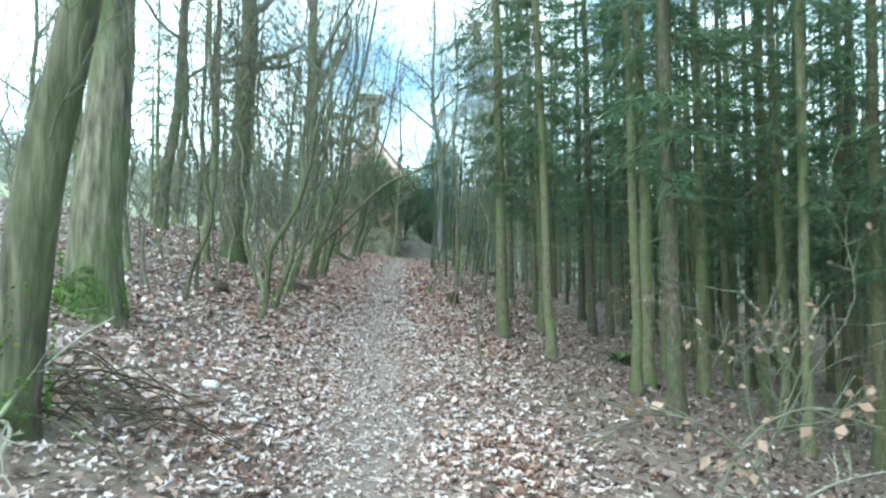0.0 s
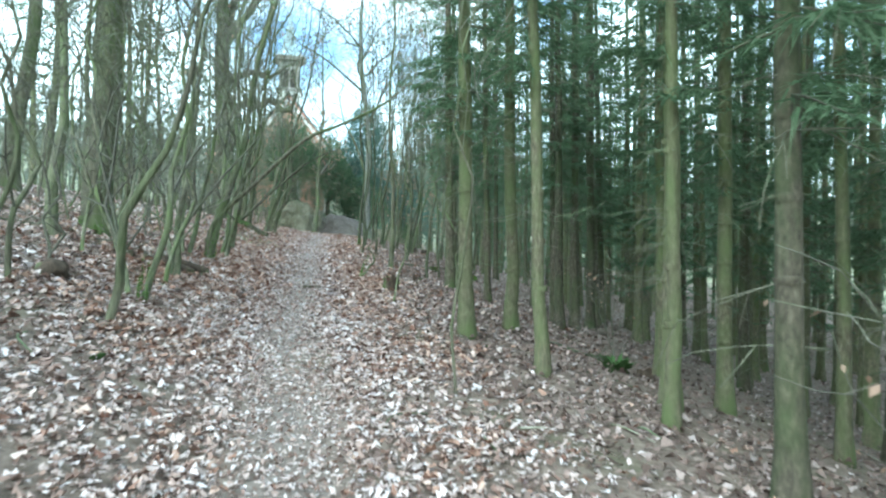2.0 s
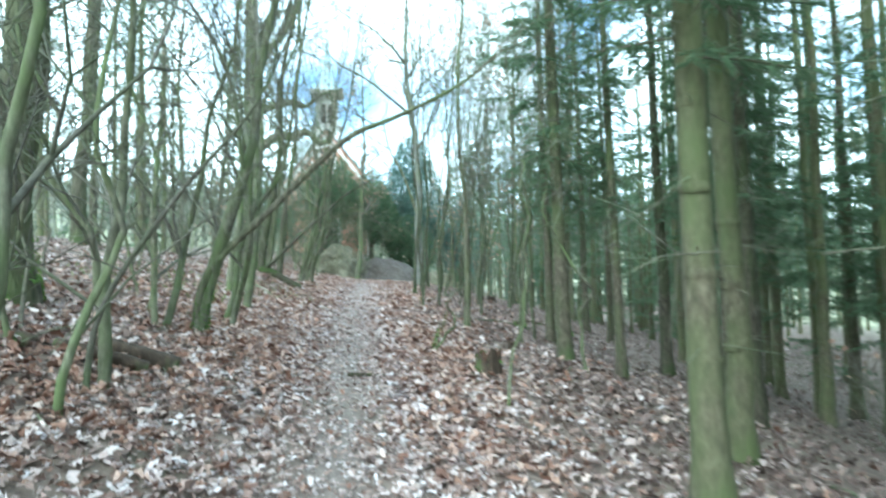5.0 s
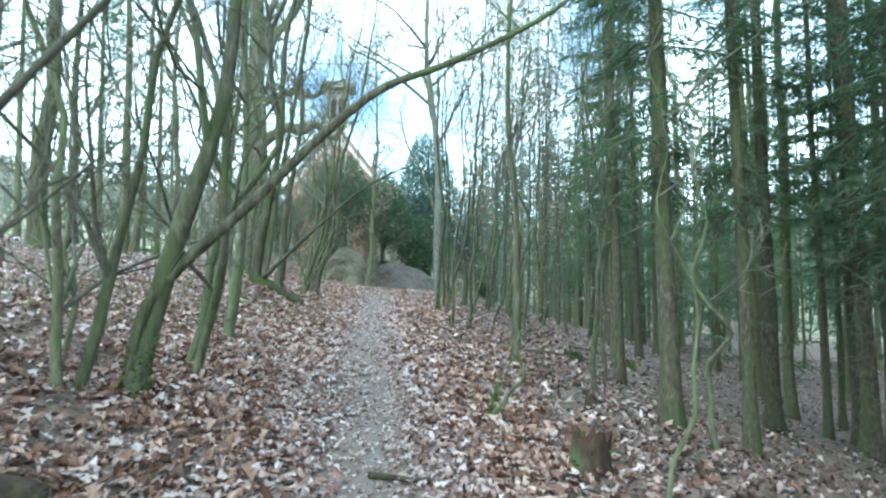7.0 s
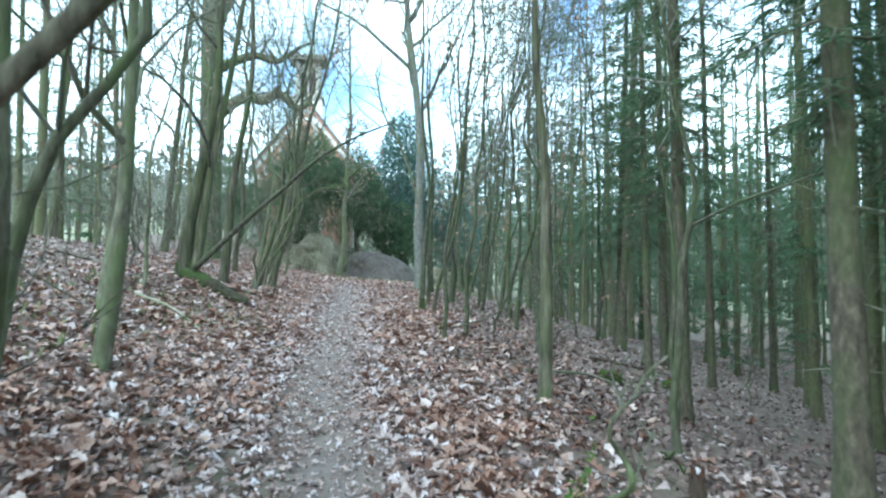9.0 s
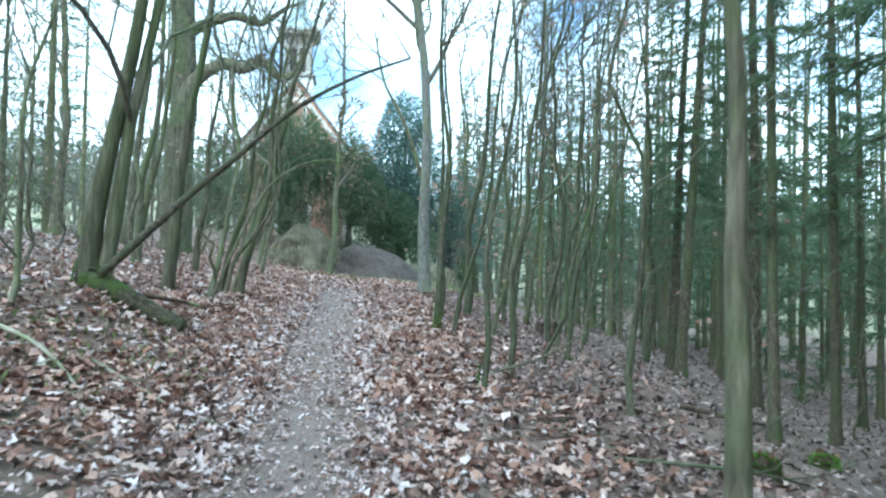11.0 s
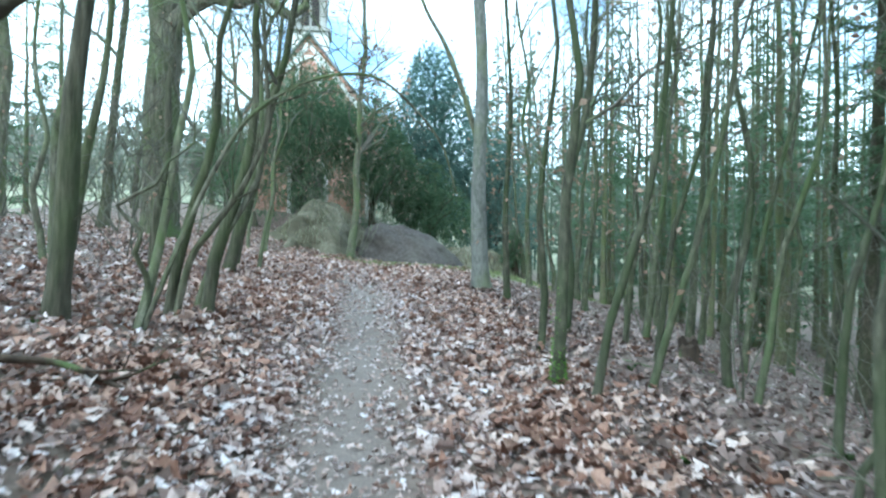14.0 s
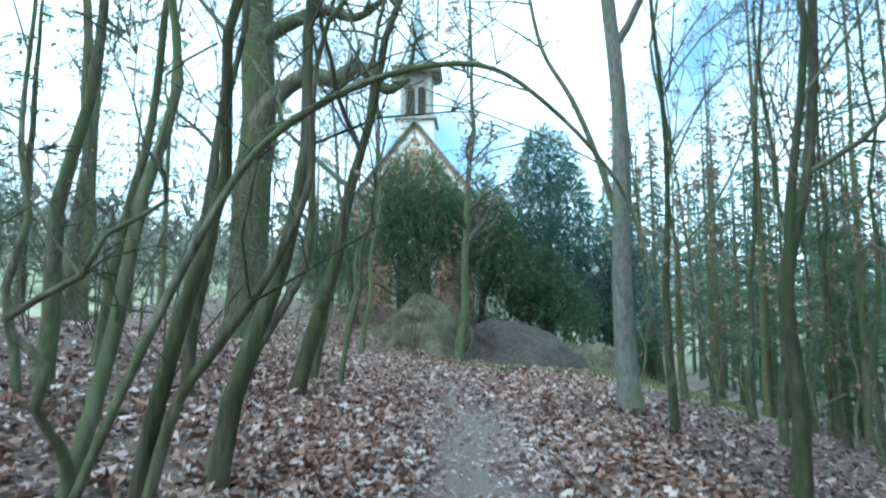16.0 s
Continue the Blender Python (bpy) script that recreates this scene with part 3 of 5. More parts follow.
    for lname, line, r0, r1, depth_, mat_ in extra:
        sh = Shape()
        ctrl = [Vector(q) - Vector((x, y, z)) for q in line]
        fine = spline(ctrl, 5)
        sh.tube(fine, [r0 + (r1 - r0) * i / (len(fine) - 1) for i in range(len(fine))], 8, 0.1, rng)
        for k in range(5 if depth_ else 0):
            i = rng.randint(len(fine) // 3, len(fine) - 1)
            a = rng.uniform(0, 6.28)
            grow(sh, rng, fine[i], Vector((math.cos(a), math.sin(a) * 0.6, rng.uniform(0.1, 1.2))).normalized(), rng.uniform(0.6, 1.5), max(r1 * 0.8, 0.006), depth_, 0.05, many=3)
        part(lname, sh, mat_ or bark, ob)
    PLACED.append((x, y))
    return ob


def spline(ctrl, per):
    """Points of a smooth curve through the control points."""
    c = [ctrl[0] * 2 - ctrl[1], *ctrl, ctrl[-1] * 2 - ctrl[-2]]
    out = []
    for i in range(1, len(c) - 2):
        for k in range(per):
            t = k / per
            out.append(0.5 * (2 * c[i] + (c[i + 1] - c[i - 1]) * t + (2 * c[i - 1] - 5 * c[i] + 4 * c[i + 1] - c[i + 2]) * t * t + (3 * c[i] - c[i - 1] - 3 * c[i + 1] + c[i + 2]) * t ** 3))
    return out + [ctrl[-1]]


def frond(sh, wood, rng, p, a, length, droop, step, width):
    """A spruce branch: a thin drooping axis with needled side twigs."""
    out = Vector((math.cos(a), math.sin(a), 0))
    side = Vector((-math.sin(a), math.cos(a), 0))
    n = 3 if step < 0.1 else 2
    pts = [p + out * (length * i / n) + Vector((0, 0, -droop * length * (i / n) ** 1.5 + 0.10 * length * (i / n) ** 3)) for i in range(n + 1)]
    if n > 2 and rng.random() < 0.55:
        wood.tube(pts, [0.013 * (1.1 - i / n) + 0.002 for i in range(n + 1)], 3, cap=False)
    k = int(length / step)
    for j in range(k):
        s = 0.12 + 0.88 * (j + rng.random()) / k
        i = min(int(s * n), n - 1)
        q = pts[i].lerp(pts[i + 1], s * n - i)
        for sgn in (-1, 1):
            ln = (0.5 * length * (1.05 - s) ** 0.7 + 0.1) * rng.uniform(0.5, 1.1)
            way = (out * rng.uniform(0.5, 1.0) + side * sgn * rng.uniform(0.6, 1.1) + Vector((0, 0, rng.uniform(-0.75, 0.05)))).normalized()
            for _ in range(3):
                w2 = (way + Vector((rng.gauss(0, 0.3), rng.gauss(0, 0.3), rng.gauss(-0.12, 0.22)))).normalized()
                across = w2.cross(Vector((rng.gauss(0, 0.7), rng.gauss(0, 0.7), 1))).normalized()
                q2 = q + way * ln * rng.uniform(0.0, 0.45)
                sh.needle(q2, q2 + w2 * ln * rng.uniform(0.35, 0.8), across * width * rng.uniform(0.4, 0.75))
    sh.blade(pts[-2], pts[-1] + out * 0.12, side * width * 0.5, 0)


def spruce(x, y, seed, height, crown_from, dense=1.0, needles=None, name="spruce_tree", label="tall straight spruce with greenish bark and dead lower twigs", dia=0.2, spread=1.5, group="spruces of the plantation", thick=1.0, arms=5, bark=None):
    rng = random.Random(seed)
    ob = thing(name, pose(x, y, float(on_ground(x, y)), 0, -1.5, 0), label, "tree", group)
    n = 16
    pts = [Vector((rng.gauss(0, 0.012), rng.gauss(0, 0.012), -0.2 + (height + 0.2) * i / n)) for i in range(n + 1)]
    pts.insert(1, Vector((0, 0, 0.08)))
    pts.insert(2, Vector((0, 0, 0.35)))
    rad = [max(dia / 2 * (1 - 0.92 * max(p.z, 0) / height) * (1 + 0.6 * math.exp(-max(p.z, 0) / 0.22)), 0.01) for p in pts]
    sh = Shape()
    sh.tube(pts, rad, 10 if dense > 0.9 else 6, 0.07, rng)
    for k in range(9 if dense > 0.9 else 0):
        z = 0.9 + k * 0.5
        r = dia / 2 * (1 - 0.92 * z / height)
        sh.tube([Vector((0, 0, z - 0.03)), Vector((0, 0, z)), Vector((0, 0, z + 0.03))], [r * 0.98, r * 1.10, r * 0.98], 10, 0.12, rng, cap=False)
    part("trunk", sh, bark or SPRUCE_BARK, ob)
    dead = Shape()
    z = 1.0
    full = dense > 0.9
    while z < crown_from + 2.5:
        for k in range(rng.randint(2, 5) if full else 3):
            a = rng.uniform(0, 6.28)
            ln = rng.uniform(0.2, 1.2) * (0.5 + 0.5 * min(z / 3, 1))
            way = Vector((math.cos(a), math.sin(a), rng.uniform(-0.35, 0.1))).normalized()
            grow(dead, rng, Vector((0, 0, z)), way, ln, 0.0055, 1 if ln > 0.6 and full else 0, -0.02, 0.06, 3)
        z += rng.uniform(0.35, 0.55)
    part("dead_wood", dead, DEAD_TWIG, ob, "thin dead lower branches")
    sh, wood = Shape(), Shape()
    z = crown_from
    while z < height - 0.3:
        s = (z - crown_from) / (height - crown_from)
        for k in range(arms):
            a = rng.uniform(0, 6.28)
            ln = spread * (1 - 0.85 * s) * rng.uniform(0.55, 1.1) * (0.55 + 0.45 * min(s * 5, 1))
            frond(sh, wood, rng, Vector((0, 0, z + rng.uniform(-0.12, 0.12) * thick)), a, max(ln, 0.25), rng.uniform(0.15, 0.5), (0.06 if full else 0.075 / dense), 0.0185 * thick if full else 0.024 / dense ** 0.6)
        z += (0.42 + 0.35 * s) / dense
    if wood.v:
        part("live_wood", wood, DEAD_TWIG, ob)
    part("crown", sh, needles or NEEDLES, ob, "dark green needles")
    PLACED.append((x, y))
    return ob


def leaning(x, y, lean, turn, sx, sz):
    return pose(x, y, float(on_ground(x, y)), -math.degrees(math.atan(lean[1])), math.degrees(math.atan(lean[0])), 0) @ pose(0, 0, 0, 0, 0, turn) @ Matrix.Diagonal((sx, sx, sz, 1))


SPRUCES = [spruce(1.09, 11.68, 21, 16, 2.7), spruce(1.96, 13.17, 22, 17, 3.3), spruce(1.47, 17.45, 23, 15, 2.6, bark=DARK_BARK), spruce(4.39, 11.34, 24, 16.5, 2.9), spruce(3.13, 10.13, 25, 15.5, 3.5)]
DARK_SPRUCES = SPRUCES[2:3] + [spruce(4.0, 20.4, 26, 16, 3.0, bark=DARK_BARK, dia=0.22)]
THIN_SPRUCES = [spruce(9.3, 24.2, 31, 16, 2.4, 0.72, arms=4), spruce(10.4, 20.6, 32, 17, 3.2, 0.72, arms=4), spruce(7.3, 27.4, 33, 15, 1.5, 0.62, arms=4)]


LOW_SPRUCES = [spruce(14.0, 12.5, 34, 12, 0.8, 0.6, spread=1.9), spruce(15.2, 25.5, 35, 11, 0.6, 0.6, spread=2.0)]


def low_spruce(x, y):
    k = len(PLACED)
    copy_thing(LOW_SPRUCES[k % 2], leaning(x, y, (0, 0), k * 53 % 360, rnd.uniform(0.8, 1.2), rnd.uniform(0.75, 1.2)))
    PLACED.append((x, y))


def more_spruce(x, y, dia, lean=(-0.02, 0), far=False):
    k = len(PLACED)
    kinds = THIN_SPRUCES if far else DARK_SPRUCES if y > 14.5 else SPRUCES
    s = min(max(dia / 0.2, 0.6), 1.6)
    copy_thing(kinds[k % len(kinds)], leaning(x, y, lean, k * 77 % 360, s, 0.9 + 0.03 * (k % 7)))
    PLACED.append((x, y))


# spruces that stand along the lower side of the path
more_spruce(1.72, 10.15, 0.14, (-0.05, 0))
more_spruce(2.62, 7.15, 0.185, (-0.04, 0))
more_spruce(2.73, 9.19, 0.14, (-0.03, 0))
more_spruce(4.30, 13.1, 0.2, (-0.03, 0))
more_spruce(3.45, 15.9, 0.16, (-0.03, 0))
more_spruce(3.6, 16.9, 0.16, (-0.03, 0))
more_spruce(5.75, 20.9, 0.26, (-0.04, 0))
more_spruce(6.35, 22.1, 0.24, (-0.04, 0))
more_spruce(5.2, 10.2, 0.165, (-0.04, 0))
more_spruce(4.5, 8.2, 0.135)
more_spruce(7.4, 12.6, 0.22, (-0.02, 0))
more_spruce(6.7, 15.0, 0.2)
more_spruce(5.1, 19.2, 0.2)
more_spruce(2.28, 17.46, 0.14, (-0.03, 0))
more_spruce(4.15, 17.3, 0.17)
more_spruce(9.0, 22.6, 0.28)
more_spruce(5.5, 21.6, 0.12, (-0.03, 0))
more_spruce(2.69, 24.05, 0.12)
more_spruce(4.1, 27.0, 0.17)
more_spruce(4.25, 30.5, 0.2, (0.03, 0))
more_spruce(4.36, 25.5, 0.11)
more_spruce(8.1, 30.2, 0.17)
more_spruce(3.97, 29.4, 0.19, (0.05, 0))
more_spruce(1.92, 20.9, 0.16)
more_spruce(4.4, 5.6, 0.18)
more_spruce(3.9, 2.6, 0.2)

rnd = random.Random(42)


def free(x, y, gap):
    return all((x - a) ** 2 + (y - b) ** 2 > gap * gap for a, b in PLACED)


def plant(n, xr, yr, gap, edge, make):
    """Puts up to n trees at random where there is room, off the path by edge metres."""
    for _ in range(n):
        for _ in range(12):
            x, y = rnd.uniform(*xr), rnd.uniform(*yr)
            if x > path_x(y) + edge and free(x, y, gap):
                make(x, y)
                break


plant(100, (5.6, 16), (1, 25), 1.15, 5, lambda x, y: more_spruce(x, y, rnd.uniform(0.13, 0.25), (rnd.gauss(-0.02, 0.012), 0), y > 14 or x > 9))
plant(30, (5.6, 18), (22, 44), 1.6, 6, lambda x, y: more_spruce(x, y, rnd.uniform(0.12, 0.25), (rnd.gauss(-0.01, 0.015), 0), True))
plant(48, (12, 26), (0, 50), 1.8, 8, lambda x, y: more_spruce(x, y, rnd.uniform(0.13, 0.26), (rnd.gauss(-0.02, 0.012), 0), True))
plant(30, (12, 25), (3, 48), 1.7, 8, low_spruce)
plant(20, (7, 15), (31, 52), 1.5, 7, low_spruce)
plant(12, (5, 11), (36, 52), 1.4, 6, low_spruce)
# unseen spruces behind the start, added so their crowns darken the right side
plant(8, (3.5, 14), (-7, 0.5), 2.0, 3, lambda x, y: more_spruce(x, y, rnd.uniform(0.15, 0.25)))

# ---- broadleaf trees: the upper side of the path ----
bare_tree(-1.92, 3.34, 0.27, 11, (0.125, 0.0), 1, OAK_BARK, 8, 3.4, 0.28, 2, 0.05, 0.06, "oak_tree", "leaning oak with furrowed mossy bark", 0.5)
bare_tree(-3.07, 6.19, 0.50, 17, (-0.006, 0.0), 2, OAK_BARK, 10, 4.5, 0.25, 2, 0.1, 0, "oak_tree", "thick straight oak with bright moss at its foot", 1.6)
bare_tree(-4.48, 14.3, 0.52, 17, (0.03, 0.0), 3, OAK_BARK, 10, 3.6, 0.27, 2, 0.15, 0, "oak_tree", "upright oak with grey-green bark on the bank", 0.5)
bare_tree(-7.35, 17.3, 0.36, 16, (0.06, 0), 4, OAK_BARK, 9, 4, 0.27)
bare_tree(-8.1, 16.3, 0.5, 18, (0.035, 0), 5, OAK_BARK, 9, 4.5, 0.25, leafy_share=0.03)
bare_tree(-4.3, 9.34, 0.14, 10, (0, 0), 6)
bare_tree(-4.45, 12.65, 0.18, 12, (-0.01, 0), 7)
bare_tree(-2.4, 9.2, 0.085, 8, (0.22, 0), 8, OAK_BARK, low=2.2, limbs=9)
bare_tree(-2.58, 10.6, 0.08, 7.5, (0.12, 0), 9, moss=0.3)
bare_tree(-2.75, 10.75, 0.07, 6, (-0.12, 0.05), 10)
bare_tree(-3.39, 9.6, 0.06, 6, (-0.06, 0), 11, OAK_BARK)
bare_tree(-3.2, 8.69, 0.05, 5, (0.15, 0), 12, OAK_BARK)
bare_tree(-8.6, 24.0, 0.4, 16, (0.01, 0), 13, OAK_BARK, 9, 4, 0.27)
bare_tree(-9.6, 23.6, 0.33, 15, (0.02, 0), 14, OAK_BARK, 9, 4, 0.27)
bare_tree(-2.72, 11.95, 0.06, 6, (0.1, 0.05), 15)
bare_tree(-2.79, 12.6, 0.095, 7, (0.02, 0), 16, low=1.8, extra=(("arching_stem", ((-2.82, 12.4, 0.4), (-2.7, 12.4, 1.1), (-2.2, 12.4, 1.85), (-1.75, 12.45, 2.4), (-1.5, 12.5, 2.9)), 0.026, 0.006, 1, TWIG),))
bare_tree(-2.95, 13.1, 0.075, 6, (-0.18, 0.02), 17, low=1.6)
bare_tree(-3.08, 15.55, 0.17, 11, (0.2, 0), 18, low=2.6, extra=(("arching_limb", ((-3.15, 15.6, 0.5), (-3.0, 15.6, 1.35), (-2.3, 15.7, 2.1), (-1.45, 15.7, 2.9), (-0.85, 15.8, 3.2), (-0.1, 15.9, 3.6), (0.5, 16.0, 4.1)), 0.055, 0.014, 1, OAK_BARK),), label="clump of mossy stems with a limb arching over the path", moss=0.4)
bare_tree(-3.4, 15.45, 0.09, 9, (0.26, 0), 19, low=2.6)
bare_tree(-3.05, 16.7, 0.09, 9, (0.15, 0), 20, leafy_share=0.05)
bare_tree(-3.4, 15.2, 0.08, 7, (-0.05, 0.05), 21)
bare_tree(-3.22, 17.1, 0.10, 8, (0.27, -0.02), 23, low=2.3, leafy_share=0.05)
bare_tree(-3.47, 19.1, 0.15, 11, (0.05, 0), 25, low=2.2, limbs=10)
bare_tree(-4.29, 21.1, 0.16, 11, (0.07, 0), 27, leafy_share=0.05)
bare_tree(-4.62, 23.0, 0.065, 6, (0.19, 0), 28)
bare_tree(-4.30, 23.75, 0.2, 14, (0.14, 0), 29, OAK_BARK, 9, 3.2, 0.28, bow=0.05, name="oak_tree", label="leaning oak with a long branch rising from its foot", moss=0.5,
          extra=(("rising_branch", ((-4.11, 23.62, 1.61), (-3.65, 23.62, 2.06), (-3.25, 23.62, 2.45), (-2.91, 23.62, 2.74), (-2.6, 23.62, 3.03), (-2.28, 23.62, 3.29), (-1.77, 23.7, 3.6), (-1.26, 23.8, 3.83)), 0.042, 0.012, 1, DARK_LIMB),
                 ("mossy_root", tuple((rx, 23.72, float(on_ground(rx, 23.72)) + 0.09) for rx in (-4.3, -4.05, -3.85, -3.6, -3.38)), 0.13, 0.085, 0, MOSSY_BARK)))
bare_tree(-4.16, 23.8, 0.15, 13, (0.142, 0.0), 290, OAK_BARK, 8, 3.4, 0.28, bow=0.05, name="oak_tree", label="dark second oak stem beside the leaning one")
bare_tree(-4.5, 26.6, 0.19, 13, (0.08, 0), 30, OAK_BARK)
bare_tree(-4.0, 27.6, 0.10, 9, (0.12, 0), 31, OAK_BARK, extra=(("crooked_stem", ((-3.95, 27.6, 1.15), (-3.82, 27.65, 1.75), (-3.62, 27.66, 2.05), (-3.36, 27.7, 2.45), (-3.18, 27.75, 2.95), (-3.2, 27.75, 3.45), (-3.25, 27.8, 4.3)), 0.036, 0.014, 2, None),), leafy_share=0.05)
bare_tree(-4.05, 27.0, 0.085, 8, (0.13, 0), 32)
bare_tree(-3.84, 28.25, 0.135, 11, (0.14, 0.01), 33, OAK_BARK)
bare_tree(-3.95, 26.85, 0.06, 2.2, (0.3, 0.02), 35, limbs=3, low=1.0, label="slender mossy stem arching far over the path", extra=(("arching_stem", ((-3.98, 26.9, 1.1), (-3.7, 26.95, 1.85), (-3.42, 27.0, 2.5), (-3.13, 27, 2.93), (-2.7, 27.1, 3.22), (-2.25, 27.1, 3.27), (-1.95, 27.15, 3.1), (-1.65, 27.2, 2.75), (-1.52, 27.2, 2.35)), 0.024, 0.006, 1, None),))
bare_tree(-4.02, 28.5, 0.075, 7, (0.29, 0.03), 36)
bare_tree(-6.6, 31.1, 0.17, 11, (0.13, 0), 37, OAK_BARK, leafy_share=0.10)
bare_tree(-4.66, 31.95, 0.2, 12, (0.22, 0.02), 38, OAK_BARK)
bare_tree(-4.97, 33.5, 0.14, 12, (0.15, 0), 39, OAK_BARK)
bare_tree(-5.93, 29.5, 0.165, 12, (0.09, 0.01), 40, leafy_share=0.08)
bare_tree(-5.19, 30.45, 0.13, 12, (0.035, 0), 41, OAK_BARK, leafy_share=0.05)
bare_tree(-5.85, 29.1, 0.08, 7, (0.01, 0), 43)
bare_tree(-4.42, 32.95, 0.075, 7, (0.08, 0), 45)
bare_tree(-8.3, 39.0, 0.98, 19, (0.01, 0), 47, OAK_BARK, 9, 7.5, 0.3, 2, 0.1, 0, "old_oak", "massive old oak with a crooked sideways limb", 0.3, 4,
          (("crooked_limb", ((-8.2, 39, 6.6), (-7.9, 38.9, 7.3), (-7.0, 38.8, 7.95), (-6.3, 38.8, 7.85), (-5.7, 38.8, 8.1), (-5.1, 38.9, 7.6), (-4.6, 39, 7.9)), 0.26, 0.10, 2, None),
           ("crooked_limb", ((-8.3, 39, 8.8), (-7.6, 38.9, 9.2), (-6.6, 38.8, 9.5), (-5.8, 38.8, 9.3), (-5.0, 38.9, 9.9)), 0.22, 0.07, 2, None)), stout=2.0)

# ---- broadleaf trees: the lower side ----
bare_tree(0.22, 20.15, 0.14, 12, (-0.02, 0.0), 60, OAK_BARK, 9, 2.6, 0.18, 2, 0.1, 0.25, label="dark young oak with a few withered leaves")
bare_tree(1.08, 19.0, 0.075, 8, (-0.03, 0), 61)
bare_tree(1.45, 19.9, 0.06, 7, (-0.02, 0), 62)
bare_tree(0.78, 23.0, 0.07, 9, (0.015, 0), 63, limbs=13, reach=0.23, leafy_share=0.06)
bare_tree(-0.56, 23.2, 0.058, 10, (0.035, 0), 64, limbs=10, reach=0.23, moss=0.3)
bare_tree(-0.18, 23.95, 0.0726, 9, (0.03, 0), 65, limbs=13, reach=0.23, leafy_share=0.05)
bare_tree(-0.76, 26.7, 0.102, 12, (0.0, 0), 66, limbs=11, reach=0.23, moss=0.4)
bare_tree(-0.53, 26.3, 0.0722, 11, (0.2, 0), 67, limbs=14, reach=0.23, leafy_share=0.06)
bare_tree(0.04, 27.0, 0.0697, 10, (0.17, 0), 68, limbs=10, reach=0.23)
bare_tree(-0.62, 28.3, 0.082, 11, (0.035, 0), 69, limbs=10, reach=0.23)
bare_tree(0.66, 29.4, 0.0779, 11, (0.07, 0), 70, limbs=14, reach=0.23, leafy_share=0.08)
bare_tree(0.61, 28.3, 0.0722, 11, (0.18, 0), 71, limbs=10, reach=0.23, leafy_share=0.1)
bare_tree(1.08, 27.3, 0.0738, 11, (0.16, 0), 72, limbs=14, reach=0.23, leafy_share=0.12)
bare_tree(-0.01, 30.0, 0.16, 13, (0.06, 0.01), 73, limbs=12, reach=0.23, leafy_share=0.05)
bare_tree(-0.3, 32.8, 0.12, 13, (-0.02, 0), 74, limbs=11, reach=0.23)
bare_tree(-0.58, 34.3, 0.34, 19, (-0.05, 0), 75, GREY_BARK, 14, 5, 0.26, name="poplar_tree", label="tall straight grey poplar trunk at the clearing", extra=(("side_limb", ((-0.72, 34.3, 3.9), (-0.98, 34.28, 4.75), (-1.32, 34.27, 5.6), (-1.75, 34.25, 6.4), (-2.0, 34.2, 7.6)), 0.055, 0.025, 2, POLE_BARK),))
bare_tree(3.75, 30.6, 0.13, 12, (-0.05, 0), 76, limbs=15, reach=0.23, leafy_share=0.10)
bare_tree(1.3, 30.8, 0.11, 11, (0.05, 0), 77, limbs=15, reach=0.23, leafy_share=0.08)
bare_tree(2.3, 30.0, 0.10, 11, (0.15, 0), 78, limbs=15, reach=0.23, leafy_share=0.12)
bare_tree(2.6, 32.4, 0.15, 13, (0.02, 0), 79, limbs=12, reach=0.23, leafy_share=0.08)
bare_tree(1.2, 33.6, 0.12, 12, (0.0, 0), 80, limbs=11, reach=0.23)
bare_tree(0.4, 24.9, 0.05, 6, (0.1, 0), 81, limbs=8, reach=0.23)
bare_tree(0.62, 8.6, 0.03, 5.5, (-0.03, 0), 82, OAK_BARK, limbs=8, reach=0.23, low=2.6, bow=0.08)
bare_tree(0.2, 14.0, 0.035, 3.2, (0.03, 0), 83, limbs=4, low=1.0, reach=0.25, depth=1)
bare_tree(1.56, 16.6, 0.06, 3.4, (-0.2, 0), 84, limbs=5, low=1.2, reach=0.3)
bare_tree(-0.42, 16.72, 0.05, 0.95, (0.3, 0.0), 85, limbs=3, low=0.4, reach=0.25, depth=1, bow=0.2, moss=0.4, label="crooked mossy sapling at the edge of the path")
bare_tree(1.15, 27.9, 0.10, 11, (0.04, 0), 86, limbs=14, reach=0.23, leafy_share=0.10)
bare_tree(0.9, 25.9, 0.07, 9, (0.1, 0), 87, limbs=13, reach=0.23, leafy_share=0.10)
bare_tree(-3.97, 44.3, 0.3, 14, (0.03, 0), 88, POLE_BARK, 20, 2.0, 0.2, name="beech_tree", label="young beech with pale trunk and withered leaves", leafy_share=0.75)
bare_tree(-7.1, 43.4, 0.12, 9, (0.02, 0), 89, limbs=14, leafy_share=0.3)

bare_tree(0.9, 37.6, 0.15, 14, (-0.04, 0), 91, limbs=18, low=2.6, reach=0.3, leafy_share=0.12)
bare_tree(-6.0, 40.6, 0.14, 12, (0.05, 0), 92, limbs=18, low=3.0, reach=0.32, leafy_share=0.18)

